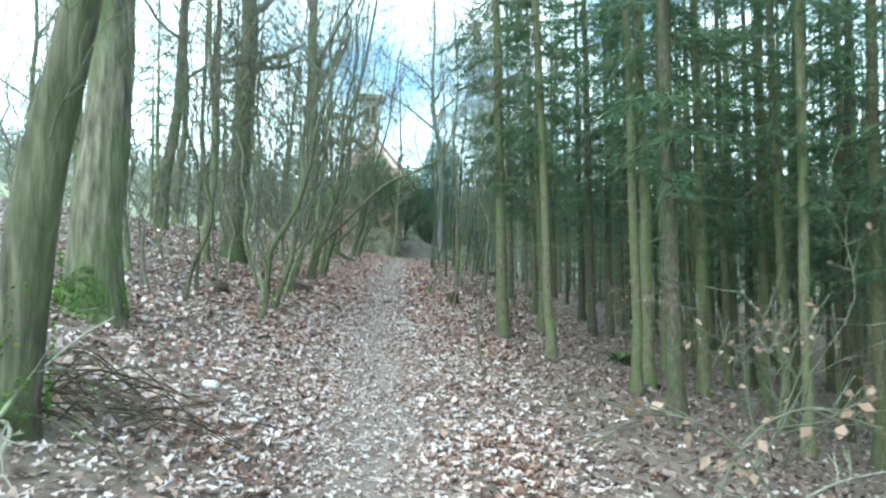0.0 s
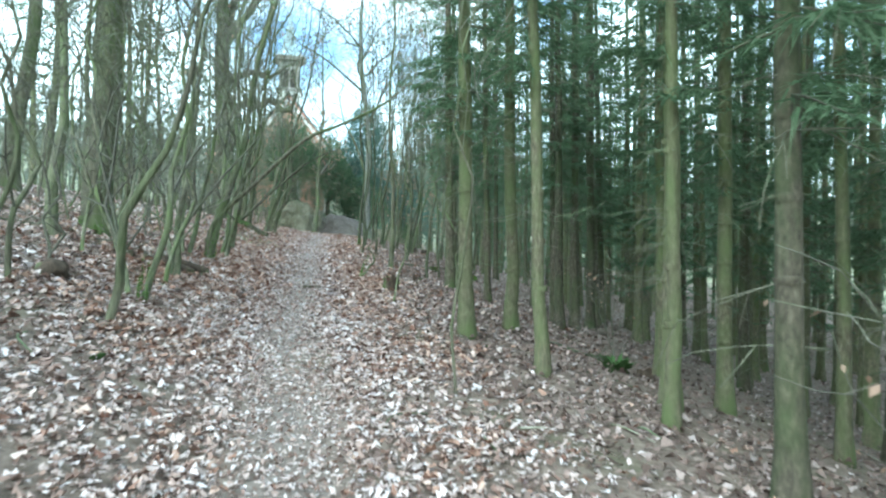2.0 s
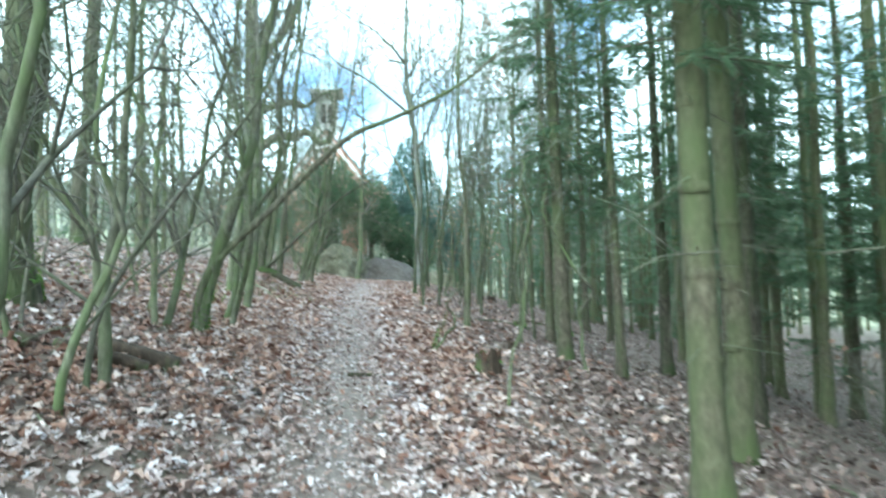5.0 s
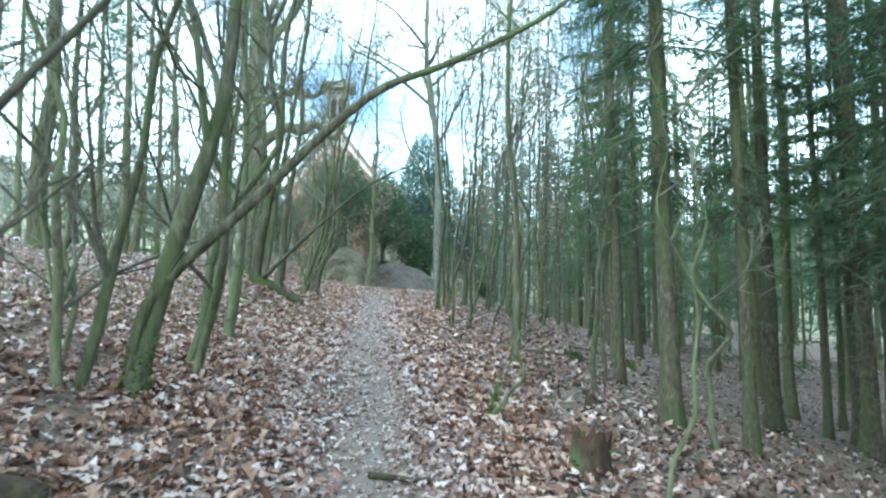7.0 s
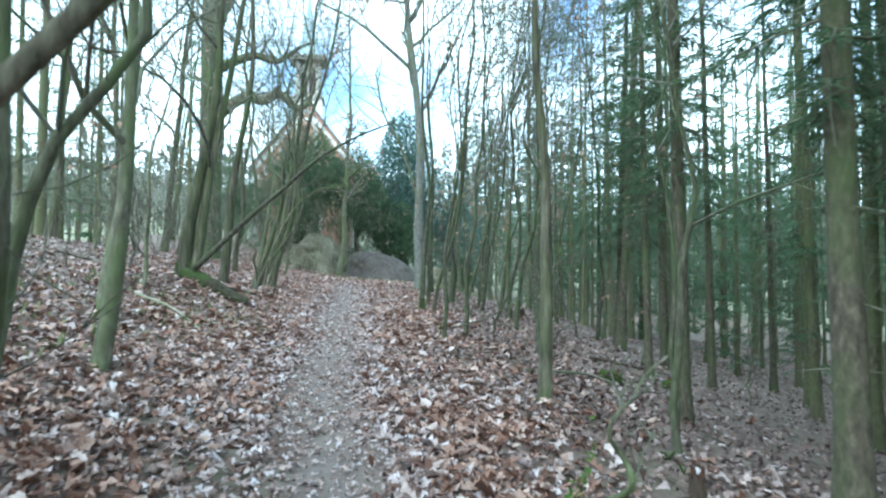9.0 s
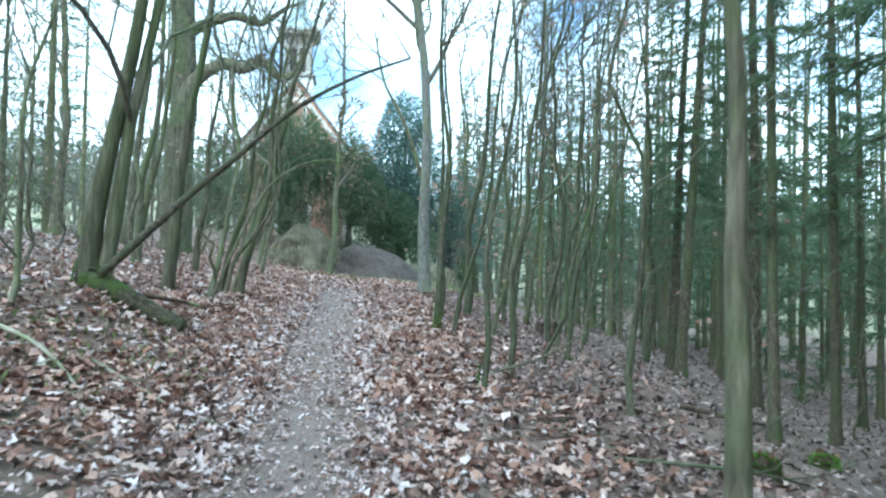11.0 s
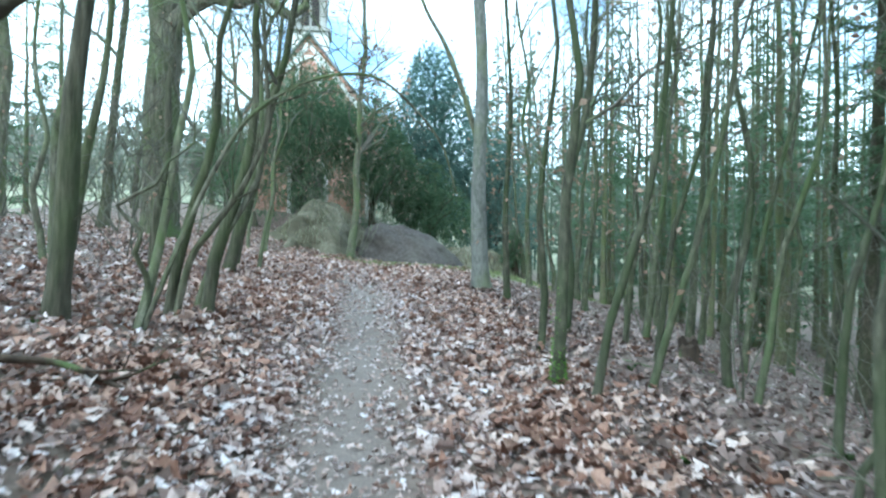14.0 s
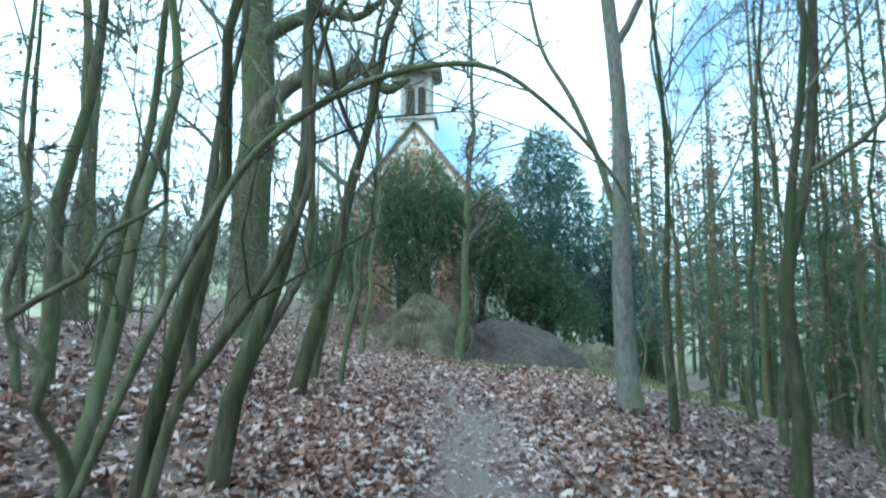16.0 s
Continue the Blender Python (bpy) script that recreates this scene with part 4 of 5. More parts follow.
# background trees: a few kinds, repeated
POLES = [bare_tree(x, y, dia, h, (0.03, 0), 100 + k, limbs=12, reach=0.24, low=2.2, many=4, leafy_share=0.04) for k, (x, y, dia, h) in enumerate(((3.1, 35.2, 0.13, 12), (4.6, 33.0, 0.12, 11), (1.9, 37.0, 0.14, 13)))]
TALL = [bare_tree(x, y, 0.3, 16, (0.02, 0), 110 + k, OAK_BARK, limbs=10, reach=0.24, low=4, many=4) for k, (x, y) in enumerate(((-9.8, 13.0), (-11.5, 31.0), (-10.5, 36.0)))]
SHRUBS = [bare_tree(x, y, 0.045, 4.2, (0.1, 0), 120 + k, TWIG if k % 2 else POLE_BARK, limbs=9, low=0.3, reach=0.34, depth=2, many=4, name="bare_shrub", label="bare twiggy shrub in the undergrowth", leafy_share=0.12 * (k == 2)) for k, (x, y) in enumerate(((-5.6, 13.4), (-5.1, 18.6), (-6.2, 21.5), (-5.6, 25.2), (-7.2, 27.4)))]


def again(kinds):
    def make(x, y):
        k = len(PLACED)
        s = rnd.uniform(0.75, 1.2)
        copy_thing(kinds[k % len(kinds)], leaning(x, y, (rnd.gauss(0.02, 0.05), rnd.gauss(0, 0.04)), rnd.uniform(0, 360), s, s * rnd.uniform(0.9, 1.1)))
        PLACED.append((x, y))
    return make


plant(14, (4.5, 15), (33, 50), 1.6, 5, lambda x, y: more_spruce(x, y, rnd.uniform(0.14, 0.22), (rnd.gauss(-0.01, 0.015), 0), True))
plant(9, (1.5, 9), (32, 48), 1.3, 3.4, again(POLES))
plant(8, (9, 22), (40, 56), 2.0, 3.4, again(POLES))
plant(15, (-22, -7.5), (4, 58), 2.6, -60, again(TALL))
plant(11, (-6.5, -3.3), (7, 19), 0.8, -60, again(SHRUBS[:2] + SHRUBS[3:]))
plant(24, (-10, -4.6), (6, 40), 1.0, -60, again(SHRUBS[:2] + SHRUBS[3:]))
plant(26, (-18, -8), (16, 56), 1.3, -60, again(SHRUBS))
plant(10, (1.2, 7), (24, 42), 1.2, 3.0, again(SHRUBS))
plant(9, (-4.4, -3.0), (7, 16), 0.5, -60, again(SHRUBS[:2]))

plant(12, (-20, -7.5), (30, 62), 1.6, -60, again(SHRUBS))
plant(6, (-24, -10), (36, 70), 2.0, -60, again(TALL))

# young conifers and a leafy beech round the clearing
for x, y, s in ((3.0, 43.8, 0.62), (4.9, 41.2, 0.7), (6.3, 44.0, 0.75), (4.0, 47.0, 0.8), (7.6, 40.0, 0.7), (5.6, 37.6, 0.62)):
    copy_thing(THIN_SPRUCES[2 if x < 5 else 0], leaning(x, y, (0, 0), x * 90 % 360, s * 1.1, s))
    PLACED.append((x, y))
for x, y, k in ((1.7, 38.6, 0), (3.3, 36.4, 1), (0.7, 41.2, 2)):
    bare_tree(x, y, 0.06, 5.2, (0.03, 0), 130 + k, TWIG, limbs=14, low=0.7, reach=0.3, many=4, leafy_share=0.4, name="young_beech", label="young beech holding withered brown leaves")

# conifers behind the left-hand trees
PINES = [spruce(-11.0, 20.0, 51, 15, 6.5, 0.7, None, "pine_tree", "tall conifer behind the bare trees", 0.26, 1.9, "conifers beyond the bank"), spruce(-13.5, 26.5, 52, 14, 5.0, 0.7, None, "pine_tree", "tall conifer behind the bare trees", 0.24, 1.8, "conifers beyond the bank")]
for x, y in ((-13, 14), (-16, 21), (-15, 34), (-18, 40), (-13, 52), (-10.2, 44.5), (-12.2, 39.0), (-14.5, 46.5), (-9.8, 30.5), (-12.0, 33.5)):
    copy_thing(PINES[len(PLACED) % 2], leaning(x, y, (0, 0), x * 50 % 360, 1, 1))
    PLACED.append((x, y))

for x, y in ((-13.01, 37.99), (-14.21, 41.84), (-16.3, 47.59), (-16.69, 40.55), (-11.12, 53.21)):
    copy_thing(LOW_SPRUCES[len(PLACED) % 2], leaning(x, y, (0, 0), x * 70 % 360, 1.1, 0.85))
    PLACED.append((x, y))

# ---- the chapel and what stands before it ----
def bush(x, y, wide, high, seed, material, label, n=1500, name="yew_bush", skirt=0.05, deep=1.0, full=0.1):
    """A dense evergreen: a short trunk with boughs and many small sprays, ragged outside and open in places."""
    rng = random.Random(seed)
    ob = thing(name, pose(x, y, float(on_ground(x, y))), label, "bush")
    wood, sprays = Shape(), Shape()
    wood.tube([Vector((0, 0, -0.2)), Vector((0.05, 0, high * 0.3)), Vector((0, 0.05, high * 0.9))], [0.16, 0.12, 0.02], 8, 0.15, rng)
    lobes = [(Vector((rng.uniform(-0.55, 0.55) * wide / 2, rng.uniform(-0.5, 0.5) * wide / 2 * deep, high * rng.uniform(0.2, 0.92))), rng.uniform(0.2, 0.4) * wide) for _ in range(14)]
    for c, r in lobes:
        wood.tube([Vector((0, 0, c.z * 0.45)), c * 0.6 + Vector((0, 0, c.z * 0.25)), c], [0.05, 0.035, 0.01], 5, cap=False)
    made = 0
    while made < n:
        c, r = lobes[rng.randrange(14)]
        d = Vector((rng.gauss(0, 1), rng.gauss(0, 1) * deep, rng.gauss(0, 1))).normalized()
        p = c + d * r * rng.uniform(0.55, 1.08)
        taper = 1 - 0.85 * max(p.z / high, 0) ** 1.2
        if p.z < skirt * high or p.z > high or abs(p.x) > wide / 2 * taper * 1.25:
            continue
        way = (d + Vector((0, 0, rng.uniform(-0.7, 0.5)))).normalized()
        across = way.orthogonal().normalized()
        across.rotate(Matrix.Rotation(rng.uniform(0, 6.28), 3, way))
        ln = rng.uniform(0.18, 0.5)
        for k in range(6):
            q = p + way * ln * k / 6 - Vector((0, 0, 0.25 * ln * (k / 6) ** 2))
            w2 = (way + across * (1 if k % 2 else -1) * 0.8 + Vector((0, 0, rng.uniform(-0.4, 0.1)))).normalized()
            s = rng.uniform(0.09, 0.2) * (1.15 - k / 8)
            sprays.needle(q, q + w2 * s * 1.15, w2.cross(Vector((rng.gauss(0, 1), rng.gauss(0, 1), rng.gauss(0, 1)))).normalized() * s * full)
        made += 1.25
    part("trunk", wood, WOOD_DARK, ob)
    part("foliage", sprays, material, ob)
    PLACED.append((x, y))
    return ob


def heap(name, x, y, wide, deep, high, seed, material, label, turn=0, rough=0.3, skew=0.0):
    """A dumped pile: steep, lumpy, its foot run out into the ground."""
    rng = random.Random(seed)
    sh, n, m = Shape(), 72, 30
    z0 = float(on_ground(x, y))
    ct, st = math.cos(radians(turn)), math.sin(radians(turn))
    for j in range(m + 1):
        s = j / m
        for i in range(n):
            a = 2 * math.pi * i / n
            lump = 1 + rough * noise.noise((math.cos(a) * 1.7 + seed, math.sin(a) * 1.7, s * 2)) + 0.35 * rough * noise.noise((math.cos(a) * 6, math.sin(a) * 6 + seed, s * 7))
            lx, ly = math.cos(a) * wide / 2 * (1 - s) * lump, math.sin(a) * deep / 2 * (1 - s) * lump
            lx += skew * wide * s
            px, py = x + lx * ct - ly * st, y + lx * st + ly * ct
            h = high * (math.sin(s * math.pi / 2) ** 0.85) * (1 + 0.3 * rough * noise.noise((px * 2, py * 2, seed))) + 0.09 * noise.noise((px * 3.1, py * 3.1, seed)) + 0.05 * noise.noise((px * 8, py * 8, seed))
            base = float(on_ground(px, py)) * (1 - s) + z0 * s
            sh.v.append(Vector((px - x, py - y, base - z0 + h - 0.12 * (1 - s))))
    for j in range(m):
        for i in range(n):
            a, b = j * n + i, j * n + (i + 1) % n
            sh.f.append((a, b, b + n, a + n))
    sh.f.append(tuple(m * n + i for i in range(n)))
    ob = part(name, sh, material)
    ob.location = (x, y, z0)
    return tagged(ob, label, "heap")


def grass(name, x, y, rx, ry, n, high, seed, material, label, on=None):
    r = random.Random(seed)
    sh = Shape()
    for _ in range(n):
        a, q = r.uniform(0, 6.28), math.sqrt(r.random())
        px, py = x + math.cos(a) * rx * q, y + math.sin(a) * ry * q
        if abs(px - path_x(py)) < 0.35:
            continue
        p = Vector((px, py, on(px, py) if on else float(on_ground(px, py)) - 0.01))
        h = high * r.uniform(0.5, 1.3)
        tip = p + Vector((r.gauss(0, 0.5), r.gauss(0, 0.5), 1)).normalized() * h
        sh.blade(p, tip, Vector((r.gauss(0, 1), r.gauss(0, 1), 0)).normalized() * 0.012 * (1 + high * 3), 0.02)
    tagged(part(name, sh, material), label, "grass", kind="stuff")


def heap_top(x, y, wide, deep, high):
    z0 = float(on_ground(x, y))

    def top(px, py):
        s = max(0.0, 1 - math.hypot((px - x) / (wide / 2), (py - y) / (deep / 2)))
        return max(float(on_ground(px, py)) - 0.01, (float(on_ground(px, py)) * (1 - s) + z0 * s) + high * math.sin(s * math.pi / 2) ** 0.85 * 0.93 - 0.1)
    return top


heap("earth_mound", -2.0, 45.6, 4.5, 4.0, 1.25, 3, EARTH, "steep mound of dark bare earth beside the path", 0, 0.3, -0.22)
heap("grassy_mound", -5.1, 46.2, 3.4, 3.4, 1.5, 8, HEAP_EARTH, "pale heap of earth overgrown with dry grass", 15, 0.5)
heap("grassy_mound", 0.4, 47.5, 4.2, 3.0, 0.8, 12, HEAP_EARTH, "low grassy bank behind the earth mound", -10, 0.2)
grass("dry_grass", -5.1, 46.2, 1.5, 1.6, 2600, 0.22, 4, DRY_GRASS, "dry pale grass on the heap", heap_top(-5.1, 46.2, 3.4, 3.4, 1.5))
grass("dry_grass", 0.5, 47.4, 2.0, 1.4, 1800, 0.22, 5, DRY_GRASS, "dry grass on the low bank", heap_top(0.4, 47.5, 4.2, 3.0, 0.8))
grass("grass", 1.2, 44.4, 3.0, 4.0, 4200, 0.12, 6, GRASS, "short green grass in the clearing")
grass("grass", -2.6, 43.0, 2.4, 0.9, 1700, 0.11, 7, GRASS, "green grass at the foot of the mound")
grass("grass", -4.9, 20.2, 1.2, 3.4, 260, 0.14, 8, GRASS, "thin grass tufts on the bank")
grass("grass", -3.6, 22.6, 0.8, 1.2, 260, 0.10, 9, GRASS, "thin grass by the oak's root")

bush(-6.35, 48.6, 6.2, 7.1, 61, YEW, "dark conical yew in front of the chapel", 15000, full=0.09)
bush(-3.6, 49.4, 4.4, 5.6, 62, YEW, "dark green yew with ragged outline", 8500, full=0.095)
bush(-1.3, 49.8, 4.2, 3.6, 63, YEW, "low spreading evergreen behind the mound", 4500)
bush(1.9, 46.8, 0.9, 1.9, 64, YEW, "small dark upright evergreen by the clearing", 900, deep=1.0)
bush(-1.0, 52.2, 5.6, 9.4, 71, BLUE_NEEDLES, "bluish green conifer with broad ragged boughs beside the chapel", 9500, "blue_conifer", 0.04, 1.0, 0.17)
bush(1.6, 53.4, 4.4, 6.4, 72, BLUE_NEEDLES, "lower bluish conifer beside the chapel", 5000, "blue_conifer", 0.04, 1.0, 0.17)
bush(-10.4, 53.0, 3.2, 6.0, 73, YEW, "young dense conifer near the chapel wall", 3000, "young_conifer", 0.02)


def chapel(x, y, turn):
    """A small brick chapel: gabled front with white bands, side walls, steep roof, wooden bell turret and metal spire."""
    z = min(float(on_ground(x + a, y + b)) for a in (-3, 3) for b in (0, 9)) + 0.1
    ob = thing("chapel", pose(x, y, z, 0, 0, turn), "brick chapel with white gable bands and wooden bell turret", "chapel")
    half, eave, apex = 3.0, 5.1, 8.9
    slope = (apex - eave) / half
    sh = Shape()
    sh.prism(((-half, 0), (half, 0), (half, eave), (0, apex), (-half, eave)), 0.0, 0.4)
    part("front_wall", sh, BRICK, ob, "red brick gable wall", False)
    sh = Shape()
    sh.box(-half, -half + 0.35, 0.4, 9, 0, eave)
    part("side_wall", sh, YELLOW, ob, "ochre plastered side wall", False)
    sh = Shape()
    sh.box(half - 0.35, half, 0.4, 9, 0, eave)
    part("side_wall", sh, YELLOW, ob, "ochre plastered side wall", False)
    sh = Shape()
    sh.prism(((-half + .35, 0), (half - .35, 0), (half - .35, eave), (0, apex - .4), (-half + .35, eave)), 8.7, 9)
    part("back_wall", sh, YELLOW, ob, "", False)
    for s in (-1, 1):
        sh = Shape()
        e = 0.3
        sh.prism(((s * (half + e), eave - e * slope), (s * (half + e), eave - e * slope + 0.14), (0, apex + 0.14), (0, apex)) if s > 0 else ((0, apex), (0, apex + 0.14), (s * (half + e), eave - e * slope + 0.14), (s * (half + e), eave - e * slope)), -0.25, 9.3)
        part("roof_side", sh, SLATE, ob, "steep grey slate roof", False)
        # raking white band, corner pier and steps of the gable
        sh = Shape()
        w = 0.24
        line = ((s * half, eave - 0.2), (s * half, eave - 0.2 - w * 1.4), (s * 0.05, apex - 0.35 - w * 1.4), (s * 0.05, apex - 0.35))
        sh.prism(line if s < 0 else line[::-1], -0.09, -0.003)
        part("gable_band", sh, PLASTER, ob, "white plastered band under the gable edge", False)
        sh = Shape()
        sh.box(s * half - 0.32 if s > 0 else s * half - 0.08, s * half + 0.08 if s > 0 else s * half + 0.32, -0.12, -0.003, 0, eave - 0.6)
        part("corner_pier", sh, PLASTER, ob, "white corner pier", False)
        for k in range(5):
            sh = Shape()
            cx = s * (0.55 + 0.45 * k)
            top = apex - abs(cx) * slope - 0.95
            sh.box(cx - 0.09, cx + 0.09, -0.07, -0.003, top - 0.55, top)
            part("corbel", sh, PLASTER, ob, "white corbel", False)
    # round-arched window with a white surround, and the doorway below
    for name, cz, w, h, label in (("window", 6.0, 0.42, 1.3, "small round-arched gable window"), ("doorway", 0.0, 0.75, 2.4, "round-arched doorway")):
        for grow_by, y0, y1, mat_, pname in ((0.2, -0.10, -0.004, PLASTER, name + "_surround"), (0.0, -0.13, -0.102, DARK_OPENING if name == "doorway" else BRICK, name)):
            ww = w + grow_by
            arc = [(math.cos(a) * ww, cz + h + math.sin(a) * ww) for a in np.linspace(0, math.pi, 9)]
            sh = Shape()
            sh.prism(((-ww, cz - (grow_by if cz else 0)), (ww, cz - (grow_by if cz else 0)), *arc), y0, y1)
            part(pname, sh, mat_, ob, label if not grow_by else "", False)
    # bell turret astride the ridge
    tz = apex - 0.9
    base = Shape()
    base.box(-0.85, 0.85, 0.3, 2.0, tz, tz + 1.15)
    part("turret_base", base, PLASTER, ob, "pale turret base", False)
    for px, py in ((-0.62, 0.5), (0.62, 0.5), (-0.62, 1.75), (0.62, 1.75)):
        sh = Shape()
        sh.box(px - 0.11, px + 0.11, py - 0.11, py + 0.11, tz + 1.15, tz + 3.45)
        part("turret_post", sh, BELL_WOOD, ob, "weathered wooden post", False)
    sh = Shape()
    sh.box(-0.5, 0.5, 0.62, 1.63, tz + 1.15, tz + 3.45)
    part("turret_core", sh, BELL_WOOD, ob, "", False)
    # solid dark panels on the core give the inner shade of the bell openings
    for cx in (-0.24, 0.24):
        arc = [(cx + math.cos(a) * 0.17, tz + 2.65 + math.sin(a) * 0.17) for a in np.linspace(0, math.pi, 7)]
        sh = Shape()
        sh.prism(((cx - 0.17, tz + 1.5), (cx + 0.17, tz + 1.5), *arc), 0.57, 0.612)
        part("bell_opening", sh, DARK_OPENING, ob, "dark arched panel for the shaded bell opening", False)
    for lo, hi, w in ((1.15, 1.3, 0.98), (3.45, 3.6, 1.04), (3.6, 3.72, 1.16)):
        sh = Shape()
        sh.box(-w, w, 1.12 - w, 1.12 + w, tz + lo, tz + hi)
        part("cornice", sh, BELL_WOOD, ob, "moulded wooden cornice", False)
    sh = Shape()
    rings = ((3.72, 1.25), (4.15, 0.8), (4.75, 0.5), (6.6, 0.17), (7.8, 0.03))
    for zz, w in rings:
        for k in range(8):
            a = math.pi / 8 + k * math.pi / 4
            sh.v.append(Vector((math.cos(a) * w, 1.12 + math.sin(a) * w, tz + zz)))
    for j in range(len(rings) - 1):
        for k in range(8):
            a, b = j * 8 + k, j * 8 + (k + 1) % 8
            sh.f.append((a, b, b + 8, a + 8))
    sh.f.append(tuple(range(32, 40)))
    part("spire", sh, COPPER, ob, "blue-grey sheet metal spire", False)
    sh = Shape()
    sh.tube([Vector((0, 1.12, tz + 7.4)), Vector((0, 1.12, tz + 8.5))], [0.03, 0.02], 6)
    sh.tube([Vector((-0.25, 1.12, tz + 8.15)), Vector((0.25, 1.12, tz + 8.15))], [0.02, 0.02], 6)
    part("cross", sh, DARK_OPENING, ob, "dark iron cross")
    sh = Shape()
    sh.box(-half - 0.15, half + 0.15, -0.15, 9.15, -0.5, 0.35)
    part("plinth", sh, STONE, ob, "low stone plinth", False)


chapel(-6.9, 54.0, 4)

# ---- small things on the forest floor ----
def stump(x, y, r, h, seed, label, bark=None, top=None, moss=0.0, jag=0.06):
    rng = random.Random(seed)
    ob = thing("tree_stump", pose(x, y, float(on_ground(x, y)), rng.uniform(-6, 6), rng.uniform(-6, 6), rng.uniform(0, 360)), label, "stump")
    n = 14
    sh, face = Shape(), Shape()
    rims = []
    for zz, k in ((-0.1, 1.5), (0.04, 1.3), (h * 0.45, 1.05), (h, 1.0)):
        for i in range(n):
            a = 2 * math.pi * i / n
            rr = r * k * (1 + 0.14 * math.sin(i * 2.4 + seed) + rng.uniform(-0.05, 0.05))
            q = Vector((math.cos(a) * rr, math.sin(a) * rr, zz + (rng.uniform(-jag, jag) if zz == h else 0)))
            sh.v.append(q)
            if zz == h:
                rims.append(q.copy())
    for j in range(3):
        for i in range(n):
            a, b = j * n + i, j * n + (i + 1) % n
            sh.f.append((a, b, b + n, a + n))
    part("stump_body", sh, bark or WOOD_DARK, ob)
    face.v = [Vector((0, 0, h - 0.04)), *rims]
    face.f = [(0, i + 1, (i + 1) % n + 1) for i in range(n)]
    part("broken_top", face, top or WOOD_CUT, ob, "reddish broken wood")
    if moss:
        sh = Shape()
        for k in range(int(moss * 420)):
            a, zz = rng.uniform(0, 6.28), rng.uniform(0.0, h * 1.02)
            out = Vector((math.cos(a), math.sin(a), 0.3 if zz < h * 0.9 else 1.5))
            c = Vector((math.cos(a), math.sin(a), 0)) * r * (1.25 - 0.25 * zz / h if zz < h * 0.9 else rng.random()) + Vector((0, 0, zz))
            way = (out + Vector((rng.gauss(0, 0.6), rng.gauss(0, 0.6), rng.gauss(0.3, 0.6)))).normalized()
            sh.blade(c - way * 0.01, c + way * rng.uniform(0.02, 0.05), way.orthogonal().normalized() * 0.014, 0)
        part("moss", sh, MOSS, ob, "green moss")
    PLACED.append((x, y))


stump(0.16, 15.5, 0.13, 0.27, 1, "broken dark stump with reddish wood and moss", moss=0.08, jag=0.09)
stump(3.3, 12.3, 0.12, 0.10, 2, "low rotten stump beside a green fern", moss=0.8)
stump(3.75, 12.4, 0.10, 0.12, 3, "small rotten stump among the leaves")
stump(1.5, 22.2, 0.11, 0.15, 4, "mossy cut stump under the young trees", moss=1.0)
stump(2.75, 23.3, 0.10, 0.12, 5, "low mossy stump in the leaves", moss=0.8)
stump(1.77, 30.4, 0.12, 0.24, 6, "grey weathered stump among saplings", top=WOOD_DARK)
stump(1.29, 29.2, 0.10, 0.22, 7, "dark rotten stump between young trees", top=WOOD_DARK)
stump(0.75, 17.9, 0.045, 0.18, 8, "thin dark broken stub of a sapling")


def stick(points, r0, r1, seed, material, label, name="fallen_branch", forks=2, rise=True):
    """A fallen branch that lies along the ground; heights are above the soil."""
    rng = random.Random(seed)
    line = [Vector((x, y, float(on_ground(x, y)) + h)) for x, y, h in points]
    fine = spline(line, 5)
    o = fine[0].copy()
    sh = Shape()
    sh.tube([p - o for p in fine], [r0 + (r1 - r0) * i / (len(fine) - 1) for i in range(len(fine))], 7, 0.2, rng)
    for k in range(forks):
        i = rng.randint(len(fine) // 3, len(fine) - 2)
        d = (fine[i + 1] - fine[i]).normalized()
        d = (d + Vector((rng.gauss(0, 0.5), rng.gauss(0, 0.5), 0.25))).normalized()
        grow(sh, rng, fine[i] - o, d, rng.uniform(0.3, 0.7), max(r1, 0.005), 1, -0.02, many=2)
    ob = part(name, sh, material)
    ob.location = o
    tagged(ob, label, "branch")


stick(((-1.72, 2.75, 0.02), (-1.82, 3.2, 0.2), (-1.86, 3.8, 0.42), (-1.88, 4.3, 0.55)), 0.014, 0.006, 1, PALE_STICK, "long pale dead branch leaning among the twigs", forks=1)
stick(((-2.0, 3.2, 0.1), (-1.75, 3.1, 0.12), (-1.62, 2.7, 0.02)), 0.014, 0.006, 2, PALE_STICK, "short pale twig on the leaves")
stick(((-2.62, 13.6, 0.06), (-2.95, 13.5, 0.10), (-3.25, 13.45, 0.09)), 0.085, 0.065, 3, WOOD_DARK, "rotten mossy log on the bank", "rotten_log", 0)
stick(((-2.75, 13.3, 0.05), (-3.05, 13.2, 0.08), (-3.4, 13.15, 0.07)), 0.065, 0.05, 4, WOOD_DARK, "rotten dark log on the bank", "rotten_log", 0)
stick(((-1.35, 15.1, 0.02), (-1.0, 14.9, 0.03), (-0.7, 14.85, 0.02)), 0.022, 0.015, 5, WOOD_DARK, "short stick lying across the path", forks=0)
stick(((-3.6, 22.3, 0.05), (-3.2, 22.0, 0.07), (-2.6, 21.6, 0.03)), 0.018, 0.008, 6, PALE_STICK, "dead branch below the oak's root")
stick(((-4.4, 22.3, 0.15), (-3.9, 22.1, 0.12), (-3.5, 21.8, 0.05), (-3.2, 21.3, 0.03)), 0.02, 0.008, 7, PALE_STICK, "forked dead branch below the bank")
